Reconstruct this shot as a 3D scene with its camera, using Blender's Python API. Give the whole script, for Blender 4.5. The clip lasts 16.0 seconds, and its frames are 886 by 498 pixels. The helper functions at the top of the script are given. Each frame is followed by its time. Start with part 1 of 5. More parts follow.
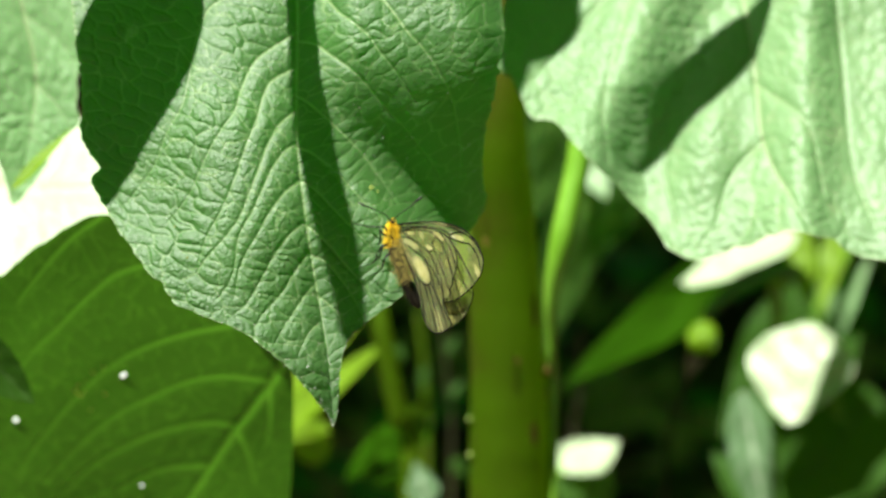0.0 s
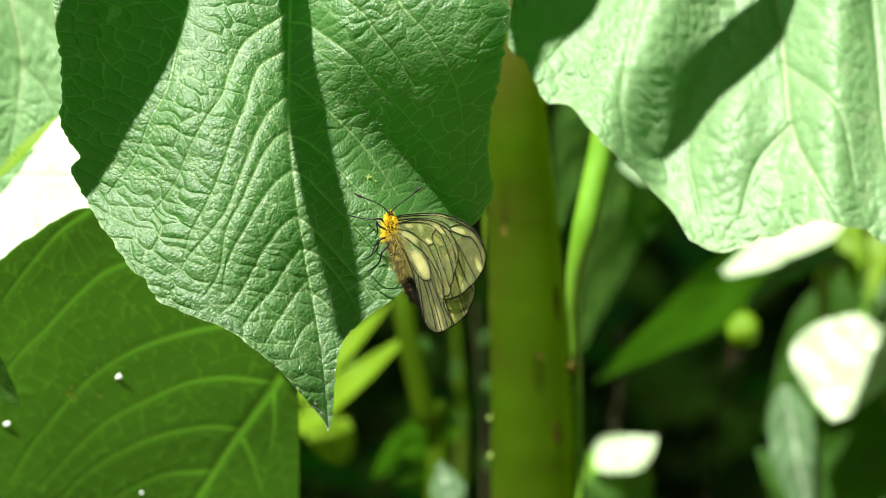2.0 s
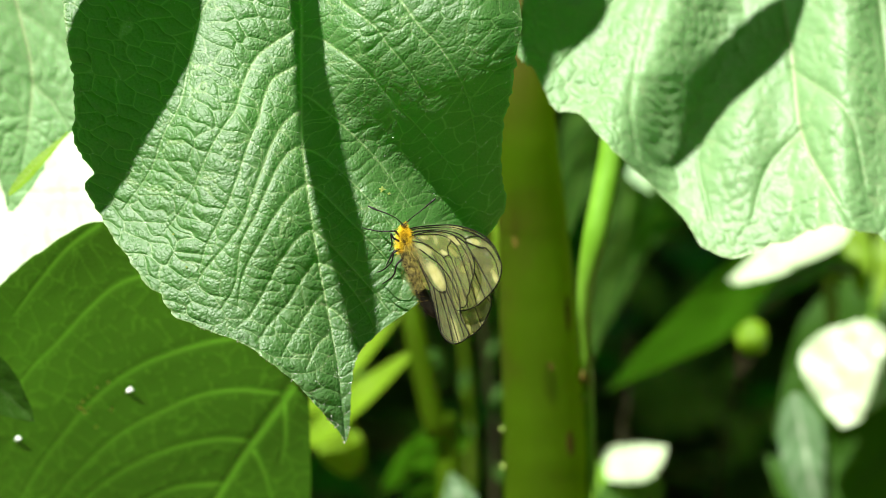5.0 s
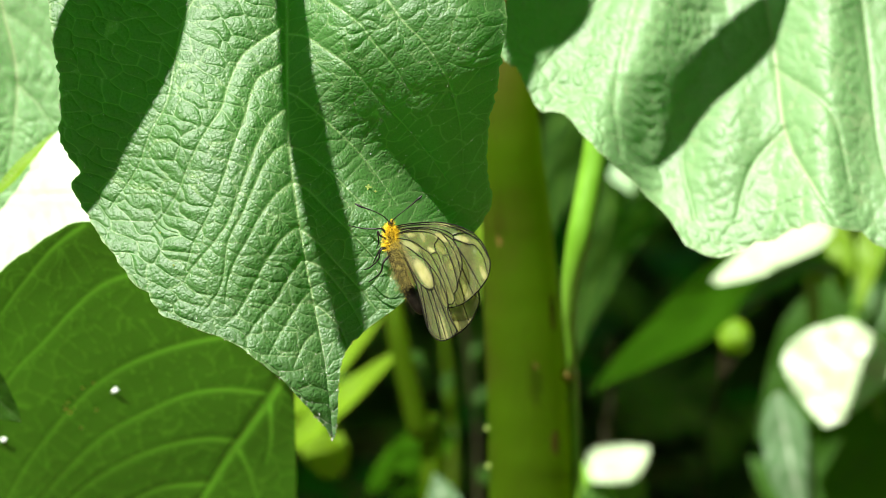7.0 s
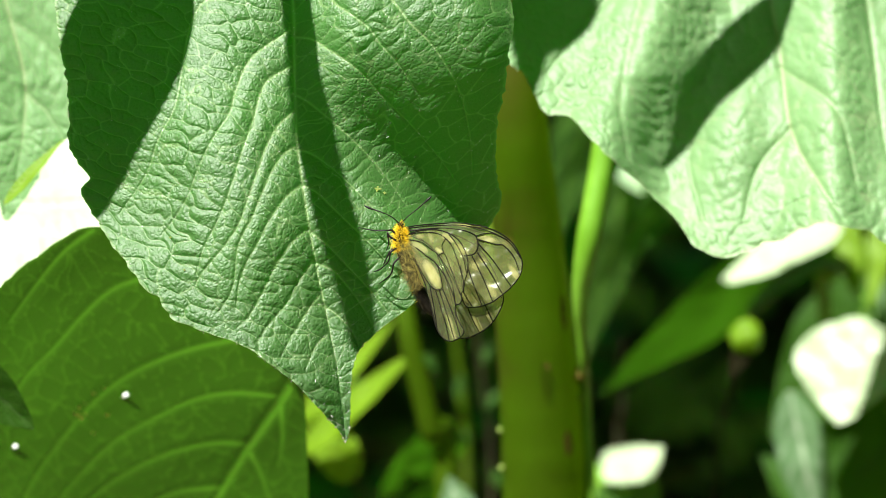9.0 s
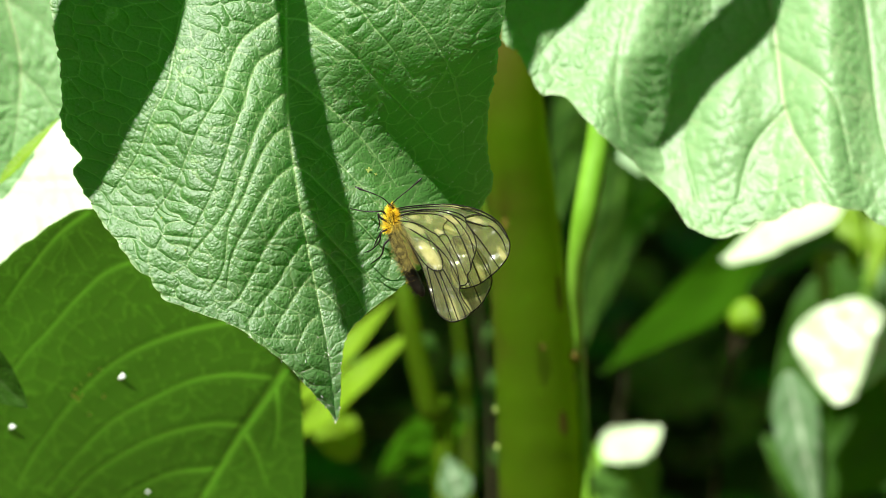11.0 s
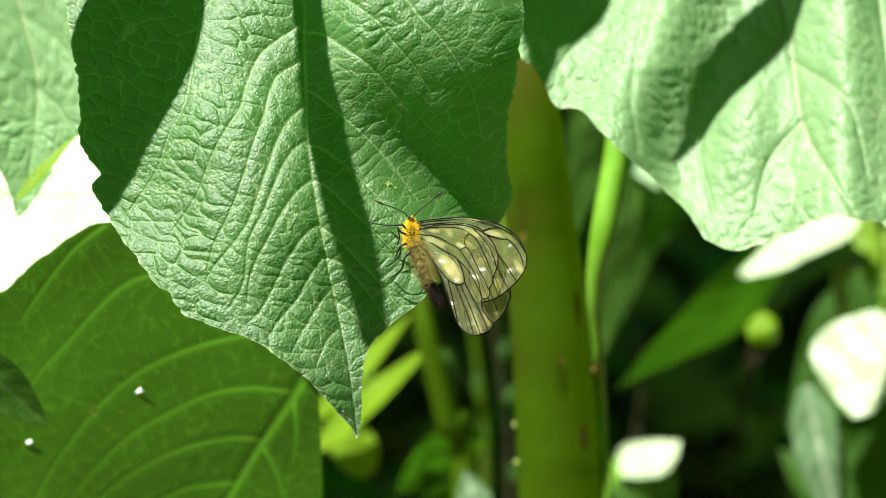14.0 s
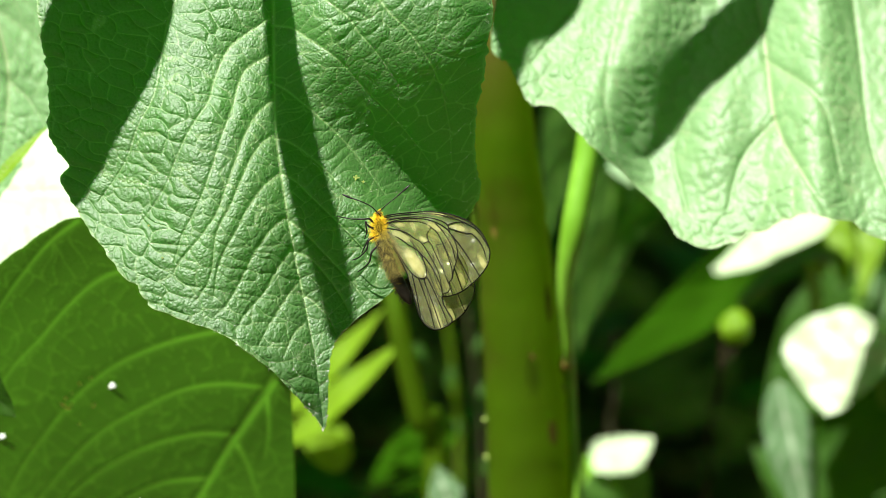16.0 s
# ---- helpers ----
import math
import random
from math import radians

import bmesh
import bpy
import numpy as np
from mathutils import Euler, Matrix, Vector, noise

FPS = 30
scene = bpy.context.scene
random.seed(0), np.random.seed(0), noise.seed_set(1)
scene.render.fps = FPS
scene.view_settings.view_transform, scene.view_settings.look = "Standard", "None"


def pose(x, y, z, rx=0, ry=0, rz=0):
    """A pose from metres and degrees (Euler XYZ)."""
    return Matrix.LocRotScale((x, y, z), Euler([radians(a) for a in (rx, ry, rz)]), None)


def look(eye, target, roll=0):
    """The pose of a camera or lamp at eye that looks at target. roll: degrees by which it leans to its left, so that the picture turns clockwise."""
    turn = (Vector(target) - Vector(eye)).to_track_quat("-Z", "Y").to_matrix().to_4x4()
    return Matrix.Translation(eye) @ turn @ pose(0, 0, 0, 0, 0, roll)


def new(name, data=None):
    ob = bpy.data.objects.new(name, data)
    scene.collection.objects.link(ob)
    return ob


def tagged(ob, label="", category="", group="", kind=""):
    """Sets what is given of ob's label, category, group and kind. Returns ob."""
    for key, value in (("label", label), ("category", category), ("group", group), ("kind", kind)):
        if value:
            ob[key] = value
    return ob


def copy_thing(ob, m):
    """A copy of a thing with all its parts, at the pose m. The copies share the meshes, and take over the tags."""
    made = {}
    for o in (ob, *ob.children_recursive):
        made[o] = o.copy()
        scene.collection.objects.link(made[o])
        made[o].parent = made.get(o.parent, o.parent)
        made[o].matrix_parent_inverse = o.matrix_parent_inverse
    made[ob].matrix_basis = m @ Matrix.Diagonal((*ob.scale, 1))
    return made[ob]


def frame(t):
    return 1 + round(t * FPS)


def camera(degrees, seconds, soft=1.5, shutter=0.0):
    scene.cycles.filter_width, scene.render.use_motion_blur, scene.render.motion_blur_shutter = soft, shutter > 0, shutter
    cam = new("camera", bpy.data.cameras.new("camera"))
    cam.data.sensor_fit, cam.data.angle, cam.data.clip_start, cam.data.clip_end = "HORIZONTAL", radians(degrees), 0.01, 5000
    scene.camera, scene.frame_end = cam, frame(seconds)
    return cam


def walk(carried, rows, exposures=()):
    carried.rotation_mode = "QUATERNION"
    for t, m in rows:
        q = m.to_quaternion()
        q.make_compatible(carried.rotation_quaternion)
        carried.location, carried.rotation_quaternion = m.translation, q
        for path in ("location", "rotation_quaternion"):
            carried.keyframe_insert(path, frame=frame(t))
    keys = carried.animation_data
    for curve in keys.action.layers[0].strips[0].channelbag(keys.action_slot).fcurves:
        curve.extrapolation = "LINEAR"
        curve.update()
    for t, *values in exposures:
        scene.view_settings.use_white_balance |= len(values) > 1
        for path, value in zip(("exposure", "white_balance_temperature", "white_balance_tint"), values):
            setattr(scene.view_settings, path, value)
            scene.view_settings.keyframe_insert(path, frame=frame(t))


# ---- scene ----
cam = camera(11.17, 16.0, soft=0.6)
PATH = [
    (0.0, (-0.01765, -1.19809, 0.93463), (-0.00042, -0.07031, 0.52496), 1.435),
    (0.5, (-0.01269, -1.15822, 0.92137), (-0.00017, -0.03100, 0.51001), 1.208),
    (1.0, (-0.00838, -1.13598, 0.91288), (0.00170, -0.00943, 0.49964), 0.943),
    (1.5, (0.00441, -1.12270, 0.91593), (0.00263, 0.00124, 0.49550), 1.046),
    (2.0, (0.01097, -1.12300, 0.91397), (0.00029, 0.00209, 0.49678), 0.797),
    (2.5, (0.00481, -1.11941, 0.91185), (-0.00117, 0.00677, 0.49750), 0.543),
    (3.0, (0.00538, -1.12064, 0.91459), (-0.00142, 0.00515, 0.49921), 0.597),
    (3.5, (0.01246, -1.12303, 0.91571), (-0.00173, 0.00257, 0.50000), 0.340),
    (4.0, (0.00851, -1.12305, 0.91503), (-0.00243, 0.00304, 0.50055), 0.254),
    (6.5, (0.00168, -1.12754, 0.91290), (-0.00351, -0.00116, 0.49908), 0.057),
    (7.0, (-0.00000, -1.12763, 0.91042), (-0.00000, 0.00000, 0.50000), -0.000),
    (7.5, (-0.00002, -1.12729, 0.90926), (0.00052, 0.00149, 0.50200), -0.327),
    (8.0, (0.00408, -1.12915, 0.91276), (-0.00002, -0.00102, 0.50371), -0.319),
    (8.5, (-0.00084, -1.12946, 0.90810), (-0.00094, -0.00081, 0.50046), -0.804),
    (11.0, (0.01006, -1.13200, 0.91106), (-0.00018, -0.00575, 0.49697), -0.807),
    (11.5, (0.00883, -1.12727, 0.91025), (-0.00031, -0.00192, 0.49371), -0.779),
    (12.0, (0.01088, -1.12865, 0.91018), (-0.00059, -0.00304, 0.49440), -0.679),
    (12.5, (0.00762, -1.12918, 0.91165), (-0.00132, -0.00379, 0.49522), -0.778),
    (13.0, (0.00021, -1.12990, 0.91053), (-0.00287, -0.00387, 0.49574), -1.018),
    (13.5, (0.00627, -1.12753, 0.90885), (-0.00376, -0.00071, 0.49632), -1.032),
    (14.0, (0.00617, -1.12960, 0.90810), (-0.00552, -0.00144, 0.49929), -1.205),
    (14.5, (-0.00134, -1.13037, 0.90836), (-0.00555, -0.00159, 0.50113), -1.248),
    (15.0, (0.00589, -1.13205, 0.90671), (-0.00189, -0.00276, 0.50095), -0.906),
    (15.5, (0.01070, -1.13221, 0.90662), (0.00123, -0.00321, 0.50009), -0.659),
    (16.0, (0.01284, -1.13163, 0.90788), (0.00315, -0.00372, 0.49834), -0.838),
]
walk(cam, [(t, look(eye, target, roll)) for t, eye, target, roll in PATH], [(0.0, 1.21, 6400, 7), (0.6, 1.25, 6400, 7), (1.2, 1.34, 6400, 7), (16.0, 1.34, 6400, 7)])
cam.data.dof.use_dof = True
cam.data.dof.focus_distance = 1.203
cam.data.dof.aperture_fstop = 12.5

# ---- light ----
SUN = Vector((-0.35, -0.27, 0.897)).normalized()
world = bpy.data.worlds.new("world")
scene.world = world
world.use_nodes = True
sky = world.node_tree.nodes.new("ShaderNodeTexSky")
sky.sky_type, sky.sun_disc = "NISHITA", False
sky.air_density, sky.dust_density, sky.ozone_density = 1.0, 2.5, 0.3
sky.sun_elevation = math.asin(SUN.z)
sky.sun_rotation = math.atan2(SUN.x, SUN.y)
world.node_tree.links.new(sky.outputs[0], world.node_tree.nodes["Background"].inputs[0])
world.node_tree.nodes["Background"].inputs[1].default_value = 0.013
sun = new("sun", bpy.data.lights.new("sun", "SUN"))
sun.data.energy, sun.data.angle, sun.data.color = 5.6, radians(0.53), (1.0, 0.965, 0.91)
sun.matrix_world = look((-1, -1, 4), Vector((-1, -1, 4)) - SUN)

# The plants are laid out in a leaning frame: x to the right, y up the slope of sight, z towards the viewer.
VIEW = pose(0, 0, 0.5, 70)


# ---- materials ----
def nodes_of(name):
    m = bpy.data.materials.new(name)
    m.use_nodes = True
    return m, m.node_tree.nodes, m.node_tree.links, m.node_tree.nodes["Principled BSDF"]


def mixed(nodes, links, a, b, fac):
    n = nodes.new("ShaderNodeMix")
    n.data_type = "RGBA"
    for slot, value in ((6, a), (7, b)):
        if isinstance(value, tuple):
            n.inputs[slot].default_value = (*value, 1)
        else:
            links.new(value, n.inputs[slot])
    if isinstance(fac, float):
        n.inputs[0].default_value = fac
    else:
        links.new(fac, n.inputs[0])
    return n.outputs[2]


def ramped(nodes, links, value, a, b):
    n = nodes.new("ShaderNodeMapRange")
    n.inputs[1].default_value, n.inputs[2].default_value = a, b
    links.new(value, n.inputs[0])
    return n.outputs[0]


def textured(nodes, links, scale, detail=4.0, kind="ShaderNodeTexNoise"):
    coord = nodes.new("ShaderNodeTexCoord")
    n = nodes.new(kind)
    n.inputs["Scale"].default_value = scale
    if kind == "ShaderNodeTexNoise":
        n.inputs["Detail"].default_value = detail
    links.new(coord.outputs["Object"], n.inputs["Vector"])
    return n


def leaf_material(name, green, vein, glow, through_part=0.3, rough=0.42, cells=700.0, bump=0.00012, spec=0.3, vein_glow=0.6):
    """A leaf's skin: green blade with paler veins, fine cells in relief, light that shines through it."""
    m, nodes, links, skin = nodes_of(name)
    patch = textured(nodes, links, 45.0)
    fine = textured(nodes, links, 900.0, 3.0)
    cell = textured(nodes, links, cells, kind="ShaderNodeTexVoronoi")
    cell.feature = "DISTANCE_TO_EDGE"
    mark = nodes.new("ShaderNodeAttribute")
    mark.attribute_name = "vein"
    darker, lighter = tuple(c * 0.72 for c in green), tuple(c * 1.25 for c in green)
    blade = mixed(nodes, links, darker, lighter, ramped(nodes, links, patch.outputs["Fac"], 0.3, 0.7))
    blade = mixed(nodes, links, blade, tuple(c * 1.15 for c in green), ramped(nodes, links, fine.outputs["Fac"], 0.4, 0.75))
    netted = mixed(nodes, links, tuple(0.9 * a + 0.1 * b for a, b in zip(green, vein)), blade, ramped(nodes, links, cell.outputs["Distance"], 0.0, 0.12))
    coloured = mixed(nodes, links, netted, vein, mark.outputs["Fac"])
    links.new(coloured, skin.inputs["Base Color"])
    rub = nodes.new("ShaderNodeMapRange")
    rub.inputs[3].default_value, rub.inputs[4].default_value = rough - 0.08, rough + 0.14
    links.new(fine.outputs["Fac"], rub.inputs[0])
    links.new(rub.outputs[0], skin.inputs["Roughness"])
    skin.inputs["Specular IOR Level"].default_value = spec
    height = nodes.new("ShaderNodeMath")
    height.operation = "ADD"
    links.new(ramped(nodes, links, cell.outputs["Distance"], 0.0, 0.35), height.inputs[0])
    links.new(fine.outputs["Fac"], height.inputs[1])
    relief = nodes.new("ShaderNodeBump")
    relief.inputs["Strength"].default_value, relief.inputs["Distance"].default_value = 0.8, bump
    links.new(height.outputs[0], relief.inputs["Height"])
    links.new(relief.outputs[0], skin.inputs["Normal"])
    shine = nodes.new("ShaderNodeBsdfTranslucent")
    glowing = mixed(nodes, links, glow, tuple(c * vein_glow for c in glow), mark.outputs["Fac"])
    links.new(glowing, shine.inputs["Color"])
    mix = nodes.new("ShaderNodeMixShader")
    mix.inputs[0].default_value = through_part
    links.new(skin.outputs[0], mix.inputs[1])
    links.new(shine.outputs[0], mix.inputs[2])
    links.new(mix.outputs[0], nodes["Material Output"].inputs["Surface"])
    return m


def plain_material(name, low, high, scale=60.0, rough=0.6, bump=0.0, stretch=(1, 1, 1), spec=0.4):
    """Two tones in uneven patches, with a fine relief."""
    m, nodes, links, skin = nodes_of(name)
    coord, mapping, grain = nodes.new("ShaderNodeTexCoord"), nodes.new("ShaderNodeMapping"), nodes.new("ShaderNodeTexNoise")
    mapping.inputs["Scale"].default_value = stretch
    grain.inputs["Scale"].default_value, grain.inputs["Detail"].default_value = scale, 6.0
    links.new(coord.outputs["Object"], mapping.inputs[0])
    links.new(mapping.outputs[0], grain.inputs["Vector"])
    links.new(mixed(nodes, links, low, high, ramped(nodes, links, grain.outputs["Fac"], 0.35, 0.65)), skin.inputs["Base Color"])
    skin.inputs["Roughness"].default_value = rough
    skin.inputs["Specular IOR Level"].default_value = spec
    if bump:
        relief = nodes.new("ShaderNodeBump")
        relief.inputs["Distance"].default_value = bump
        links.new(grain.outputs["Fac"], relief.inputs["Height"])
        links.new(relief.outputs[0], skin.inputs["Normal"])
    return m


LEAF = leaf_material("leaf_green", (0.041, 0.134, 0.011), (0.30, 0.42, 0.16), (0.055, 0.5, 0.002), 0.42, 0.58, 900.0, 0.00014, 1.0, vein_glow=1.6)
LEAF.node_tree.nodes["Principled BSDF"].inputs["IOR"].default_value = 1.66
# Whitening of strongly sunlit blades is partly put into this pale green.
LEAF_PALE = leaf_material("leaf_pale_sunlit", (0.198, 0.345, 0.142), (0.36, 0.46, 0.22), (0.06, 0.5, 0.006), 0.4, 0.5, 600.0, 0.00005, 0.65)
LEAF_UNDER = leaf_material("leaf_underside", (0.056, 0.142, 0.02), (0.2, 0.37, 0.07), (0.1, 0.29, 0.015), 0.38, 0.5, vein_glow=2.5)
# Darker leaf green, partly standing in for shade on leaves behind.
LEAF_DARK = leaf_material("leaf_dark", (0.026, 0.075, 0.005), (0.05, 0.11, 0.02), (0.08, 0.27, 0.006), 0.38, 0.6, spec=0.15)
LEAF_LIME = leaf_material("leaf_lime", (0.13, 0.24, 0.003), (0.17, 0.28, 0.02), (0.3, 0.5, 0.008), 0.35, 0.5)
LEAF_GREY = leaf_material("leaf_grey_green", (0.09, 0.17, 0.07), (0.34, 0.42, 0.28), (0.12, 0.36, 0.05), 0.2, 0.45)
# Glare of full sun is put into this whitish leaf colour.
LEAF_GLARE = leaf_material("leaf_sun_glare", (0.38, 0.47, 0.28), (0.48, 0.54, 0.36), (0.2, 0.4, 0.08), 0.15, 0.3)
STEM = plain_material("stem_green", (0.047, 0.085, 0.001), (0.058, 0.12, 0.001), 40.0, 0.55, 0.0004, (1, 1, 0.2), spec=0.2)
stem_nodes, stem_links = STEM.node_tree.nodes, STEM.node_tree.links
stain_shade = textured(stem_nodes, stem_links, 26.0, 5.0)
stem_skin = stem_nodes["Principled BSDF"]
stem_links.new(mixed(stem_nodes, stem_links, stem_skin.inputs["Base Color"].links[0].from_socket, (0.07, 0.04, 0.008), ramped(stem_nodes, stem_links, stain_shade.outputs["Fac"], 0.54, 0.78)), stem_skin.inputs["Base Color"])
# Brown stem top: the right leaf's shadow, with a reddish tint, put into the colour.
where = stem_nodes.new("ShaderNodeSeparateXYZ")
stem_links.new(stem_nodes.new("ShaderNodeTexCoord").outputs["Object"], where.inputs[0])
uneven = stem_nodes.new("ShaderNodeMath")
uneven.operation = "MULTIPLY_ADD"
stem_links.new(stain_shade.outputs["Fac"], uneven.inputs[0])
uneven.inputs[1].default_value = 0.04
stem_links.new(where.outputs["Y"], uneven.inputs[2])
stem_links.new(mixed(stem_nodes, stem_links, stem_skin.inputs["Base Color"].links[0].from_socket, (0.075, 0.05, 0.008), ramped(stem_nodes, stem_links, uneven.outputs[0], 0.05, 0.08)), stem_skin.inputs["Base Color"])
flesh, both = stem_nodes.new("ShaderNodeBsdfTranslucent"), stem_nodes.new("ShaderNodeMixShader")
flesh.inputs[0].default_value = (0.37, 0.53, 0.008, 1)
both.inputs[0].default_value = 0.5
stem_links.new(stem_skin.outputs[0], both.inputs[1])
stem_links.new(flesh.outputs[0], both.inputs[2])
stem_links.new(both.outputs[0], stem_nodes["Material Output"].inputs["Surface"])
STEM_BRIGHT = plain_material("stem_bright", (0.10, 0.23, 0.01), (0.16, 0.33, 0.03), 60.0, 0.45, 0.0002, (1, 1, 0.2))
# Stalk colour lowered to stand in for the shade behind the stem.
STALK_SHADED = plain_material("stalk_shaded", (0.014, 0.014, 0.004), (0.026, 0.024, 0.007), 60.0, 0.7, spec=0.15)
BARK = plain_material("stem_brown", (0.06, 0.045, 0.012), (0.13, 0.09, 0.03), 70.0, 0.7, 0.0005, (1, 1, 0.3))
SOIL = plain_material("soil", (0.06, 0.045, 0.02), (0.12, 0.087, 0.04), 14.0, 0.95, 0.01, spec=0.1)
LITTER = plain_material("dead_leaves", (0.22, 0.155, 0.07), (0.45, 0.32, 0.15), 30.0, 0.85, 0.001, spec=0.2)
# Near-black brown, with the dimness of shade put into the colour.
TWIG_SHADED = plain_material("twig_shaded", (0.006, 0.006, 0.002), (0.016, 0.013, 0.004), 60.0, 0.9, spec=0.05)
SCAR = plain_material("scar_straw", (0.13, 0.2, 0.03), (0.22, 0.28, 0.05), 600.0, 0.7)
SCAR_BROWN = plain_material("scar_brown", (0.085, 0.07, 0.008), (0.13, 0.10, 0.015), 200.0, 0.7, spec=0.15)
RUST = plain_material("rust_yellow", (0.75, 0.78, 0.2), (0.85, 0.86, 0.3), 300.0, 0.6)
HAIR = plain_material("hair_glassy", (0.75, 0.78, 0.7), (0.88, 0.9, 0.84), 900.0, 0.25, spec=0.8)
SPOT = plain_material("spot_white", (0.9, 0.95, 0.88), (0.95, 0.97, 0.92), 300.0, 0.5)
BLACK = plain_material("horn_black", (0.005, 0.004, 0.003), (0.016, 0.014, 0.011), 900.0, 0.45, spec=0.25)
YELLOW = plain_material("hair_yellow", (0.82, 0.53, 0.008), (0.95, 0.74, 0.04), 600.0, 0.6)
TAN = plain_material("hair_tan", (0.09, 0.075, 0.012), (0.42, 0.35, 0.08), 900.0, 0.6)
DARK_HAIR = plain_material("hair_dark", (0.006, 0.005, 0.003), (0.025, 0.018, 0.008), 900.0, 0.7, spec=0.1)
VEIN = plain_material("wing_vein", (0.004, 0.003, 0.002), (0.008, 0.007, 0.005), 900.0, 0.7, spec=0.1)


def wing_material():
    """Thin clear wing with a dusting of cream scales where the attribute says so."""
    m, nodes, links, skin = nodes_of("wing_skin")
    dust = nodes.new("ShaderNodeAttribute")
    dust.attribute_name = "scales"
    speck = textured(nodes, links, 4000.0, 2.0)
    tone = textured(nodes, links, 300.0, 3.0)
    cream = mixed(nodes, links, (0.5, 0.47, 0.16), (0.66, 0.62, 0.28), ramped(nodes, links, tone.outputs["Fac"], 0.3, 0.7))
    links.new(mixed(nodes, links, (0.24, 0.25, 0.11), cream, ramped(nodes, links, dust.outputs["Fac"], 0.0, 0.5)), skin.inputs["Base Color"])
    skin.inputs["Roughness"].default_value = 0.32
    clear, through_it = nodes.new("ShaderNodeBsdfTransparent"), nodes.new("ShaderNodeBsdfTranslucent")
    clear.inputs[0].default_value = (0.95, 0.97, 0.8, 1)
    through_it.inputs[0].default_value = (0.55, 0.56, 0.11, 1)
    solid, mix = nodes.new("ShaderNodeMixShader"), nodes.new("ShaderNodeMixShader")
    solid.inputs[0].default_value = 0.35
    links.new(skin.outputs[0], solid.inputs[1])
    links.new(through_it.outputs[0], solid.inputs[2])
    much = nodes.new("ShaderNodeMath")
    much.operation = "MULTIPLY_ADD"
    links.new(speck.outputs["Fac"], much.inputs[0])
    much.inputs[1].default_value = 0.5
    links.new(dust.outputs["Fac"], much.inputs[2])
    links.new(much.outputs[0], mix.inputs[0])
    links.new(clear.outputs[0], mix.inputs[1])
    links.new(solid.outputs[0], mix.inputs[2])
    gloss, top = nodes.new("ShaderNodeBsdfGlossy"), nodes.new("ShaderNodeMixShader")
    gloss.inputs["Roughness"].default_value = 0.26
    wrinkle, bump = textured(nodes, links, 230.0, 1.0), nodes.new("ShaderNodeBump")
    bump.inputs["Distance"].default_value = 0.0018
    links.new(wrinkle.outputs["Fac"], bump.inputs["Height"])
    links.new(bump.outputs[0], gloss.inputs["Normal"])
    top.inputs[0].default_value = 0.07
    links.new(mix.outputs[0], top.inputs[1])
    links.new(gloss.outputs[0], top.inputs[2])
    links.new(top.outputs[0], nodes["Material Output"].inputs["Surface"])
    return m


WING = wing_material()


# ---- building helpers ----
def mesh_of(name, verts, faces, material, smooth=True, marks=None):
    me = bpy.data.meshes.new(name)
    me.from_pydata([tuple(v) for v in verts], [], faces)
    me.materials.append(material)
    if smooth:
        me.polygons.foreach_set("use_smooth", [True] * len(me.polygons))
    for key, values in (marks or {}).items():
        me.attributes.new(key, "FLOAT", "POINT").data.foreach_set("value", np.asarray(values, dtype=np.float32))
    me.update()
    return me


def empty(name, m, label, category, group=""):
    ob = new(name)
    ob.matrix_world = m
    ob.empty_display_size = 0.02
    return tagged(ob, label, category, group)


def put(name, me, parent, world_pose=None, label=""):
    """One mesh as a part of a thing; world_pose is where it lies in the world."""
    ob = new(name, me)
    ob.parent = parent
    if world_pose is not None:
        ob.matrix_basis = full(parent).inverted() @ world_pose
    if label:
        ob["label"] = label
    return ob


def full(ob):
    m = ob.matrix_basis.copy()
    while ob.parent:
        ob = ob.parent
        m = ob.matrix_basis @ m
    return m


def spline(points, n):
    """A smooth curve through the points, at n even steps of its parameter."""
    p = np.array(points, float)
    p = np.vstack([2 * p[0] - p[1], p, 2 * p[-1] - p[-2]])
    s = np.linspace(0, len(p) - 3 - 1e-9, n)
    i = s.astype(int)
    f = (s - i)[:, None]
    a, b, c, d = p[i], p[i + 1], p[i + 2], p[i + 3]
    return 0.5 * (2 * b + (c - a) * f + (2 * a - 5 * b + 4 * c - d) * f**2 + (3 * b - a - 3 * c + d) * f**3)


def tube(name, points, radii, material, sides=12, n=40, knobs=0.0, seed=0):
    """A round stalk through the points, its radius following the radii; knobs: uneven swelling."""
    path = spline(points, n)
    rad = np.interp(np.linspace(0, 1, n), np.linspace(0, 1, len(radii)), radii)
    rng = np.random.default_rng(seed)
    rad = rad * (1 + knobs * rng.normal(0, 1, n))
    verts, faces = [], []
    side = None
    for i in range(n):
        way = Vector(path[min(i + 1, n - 1)] - path[max(i - 1, 0)]).normalized()
        if side is None:
            side = way.orthogonal().normalized()
        side = (side - way * side.dot(way)).normalized()
        other = way.cross(side)
        for k in range(sides):
            a = 2 * math.pi * k / sides
            verts.append(Vector(path[i]) + (side * math.cos(a) + other * math.sin(a)) * rad[i] * (1 + knobs * rng.normal(0, 0.6)))
    for i in range(n - 1):
        for k in range(sides):
            faces.append((i * sides + k, i * sides + (k + 1) % sides, (i + 1) * sides + (k + 1) % sides, (i + 1) * sides + k))
    faces += [tuple(range(sides))[::-1], tuple((n - 1) * sides + k for k in range(sides))]
    return mesh_of(name, verts, faces, material)


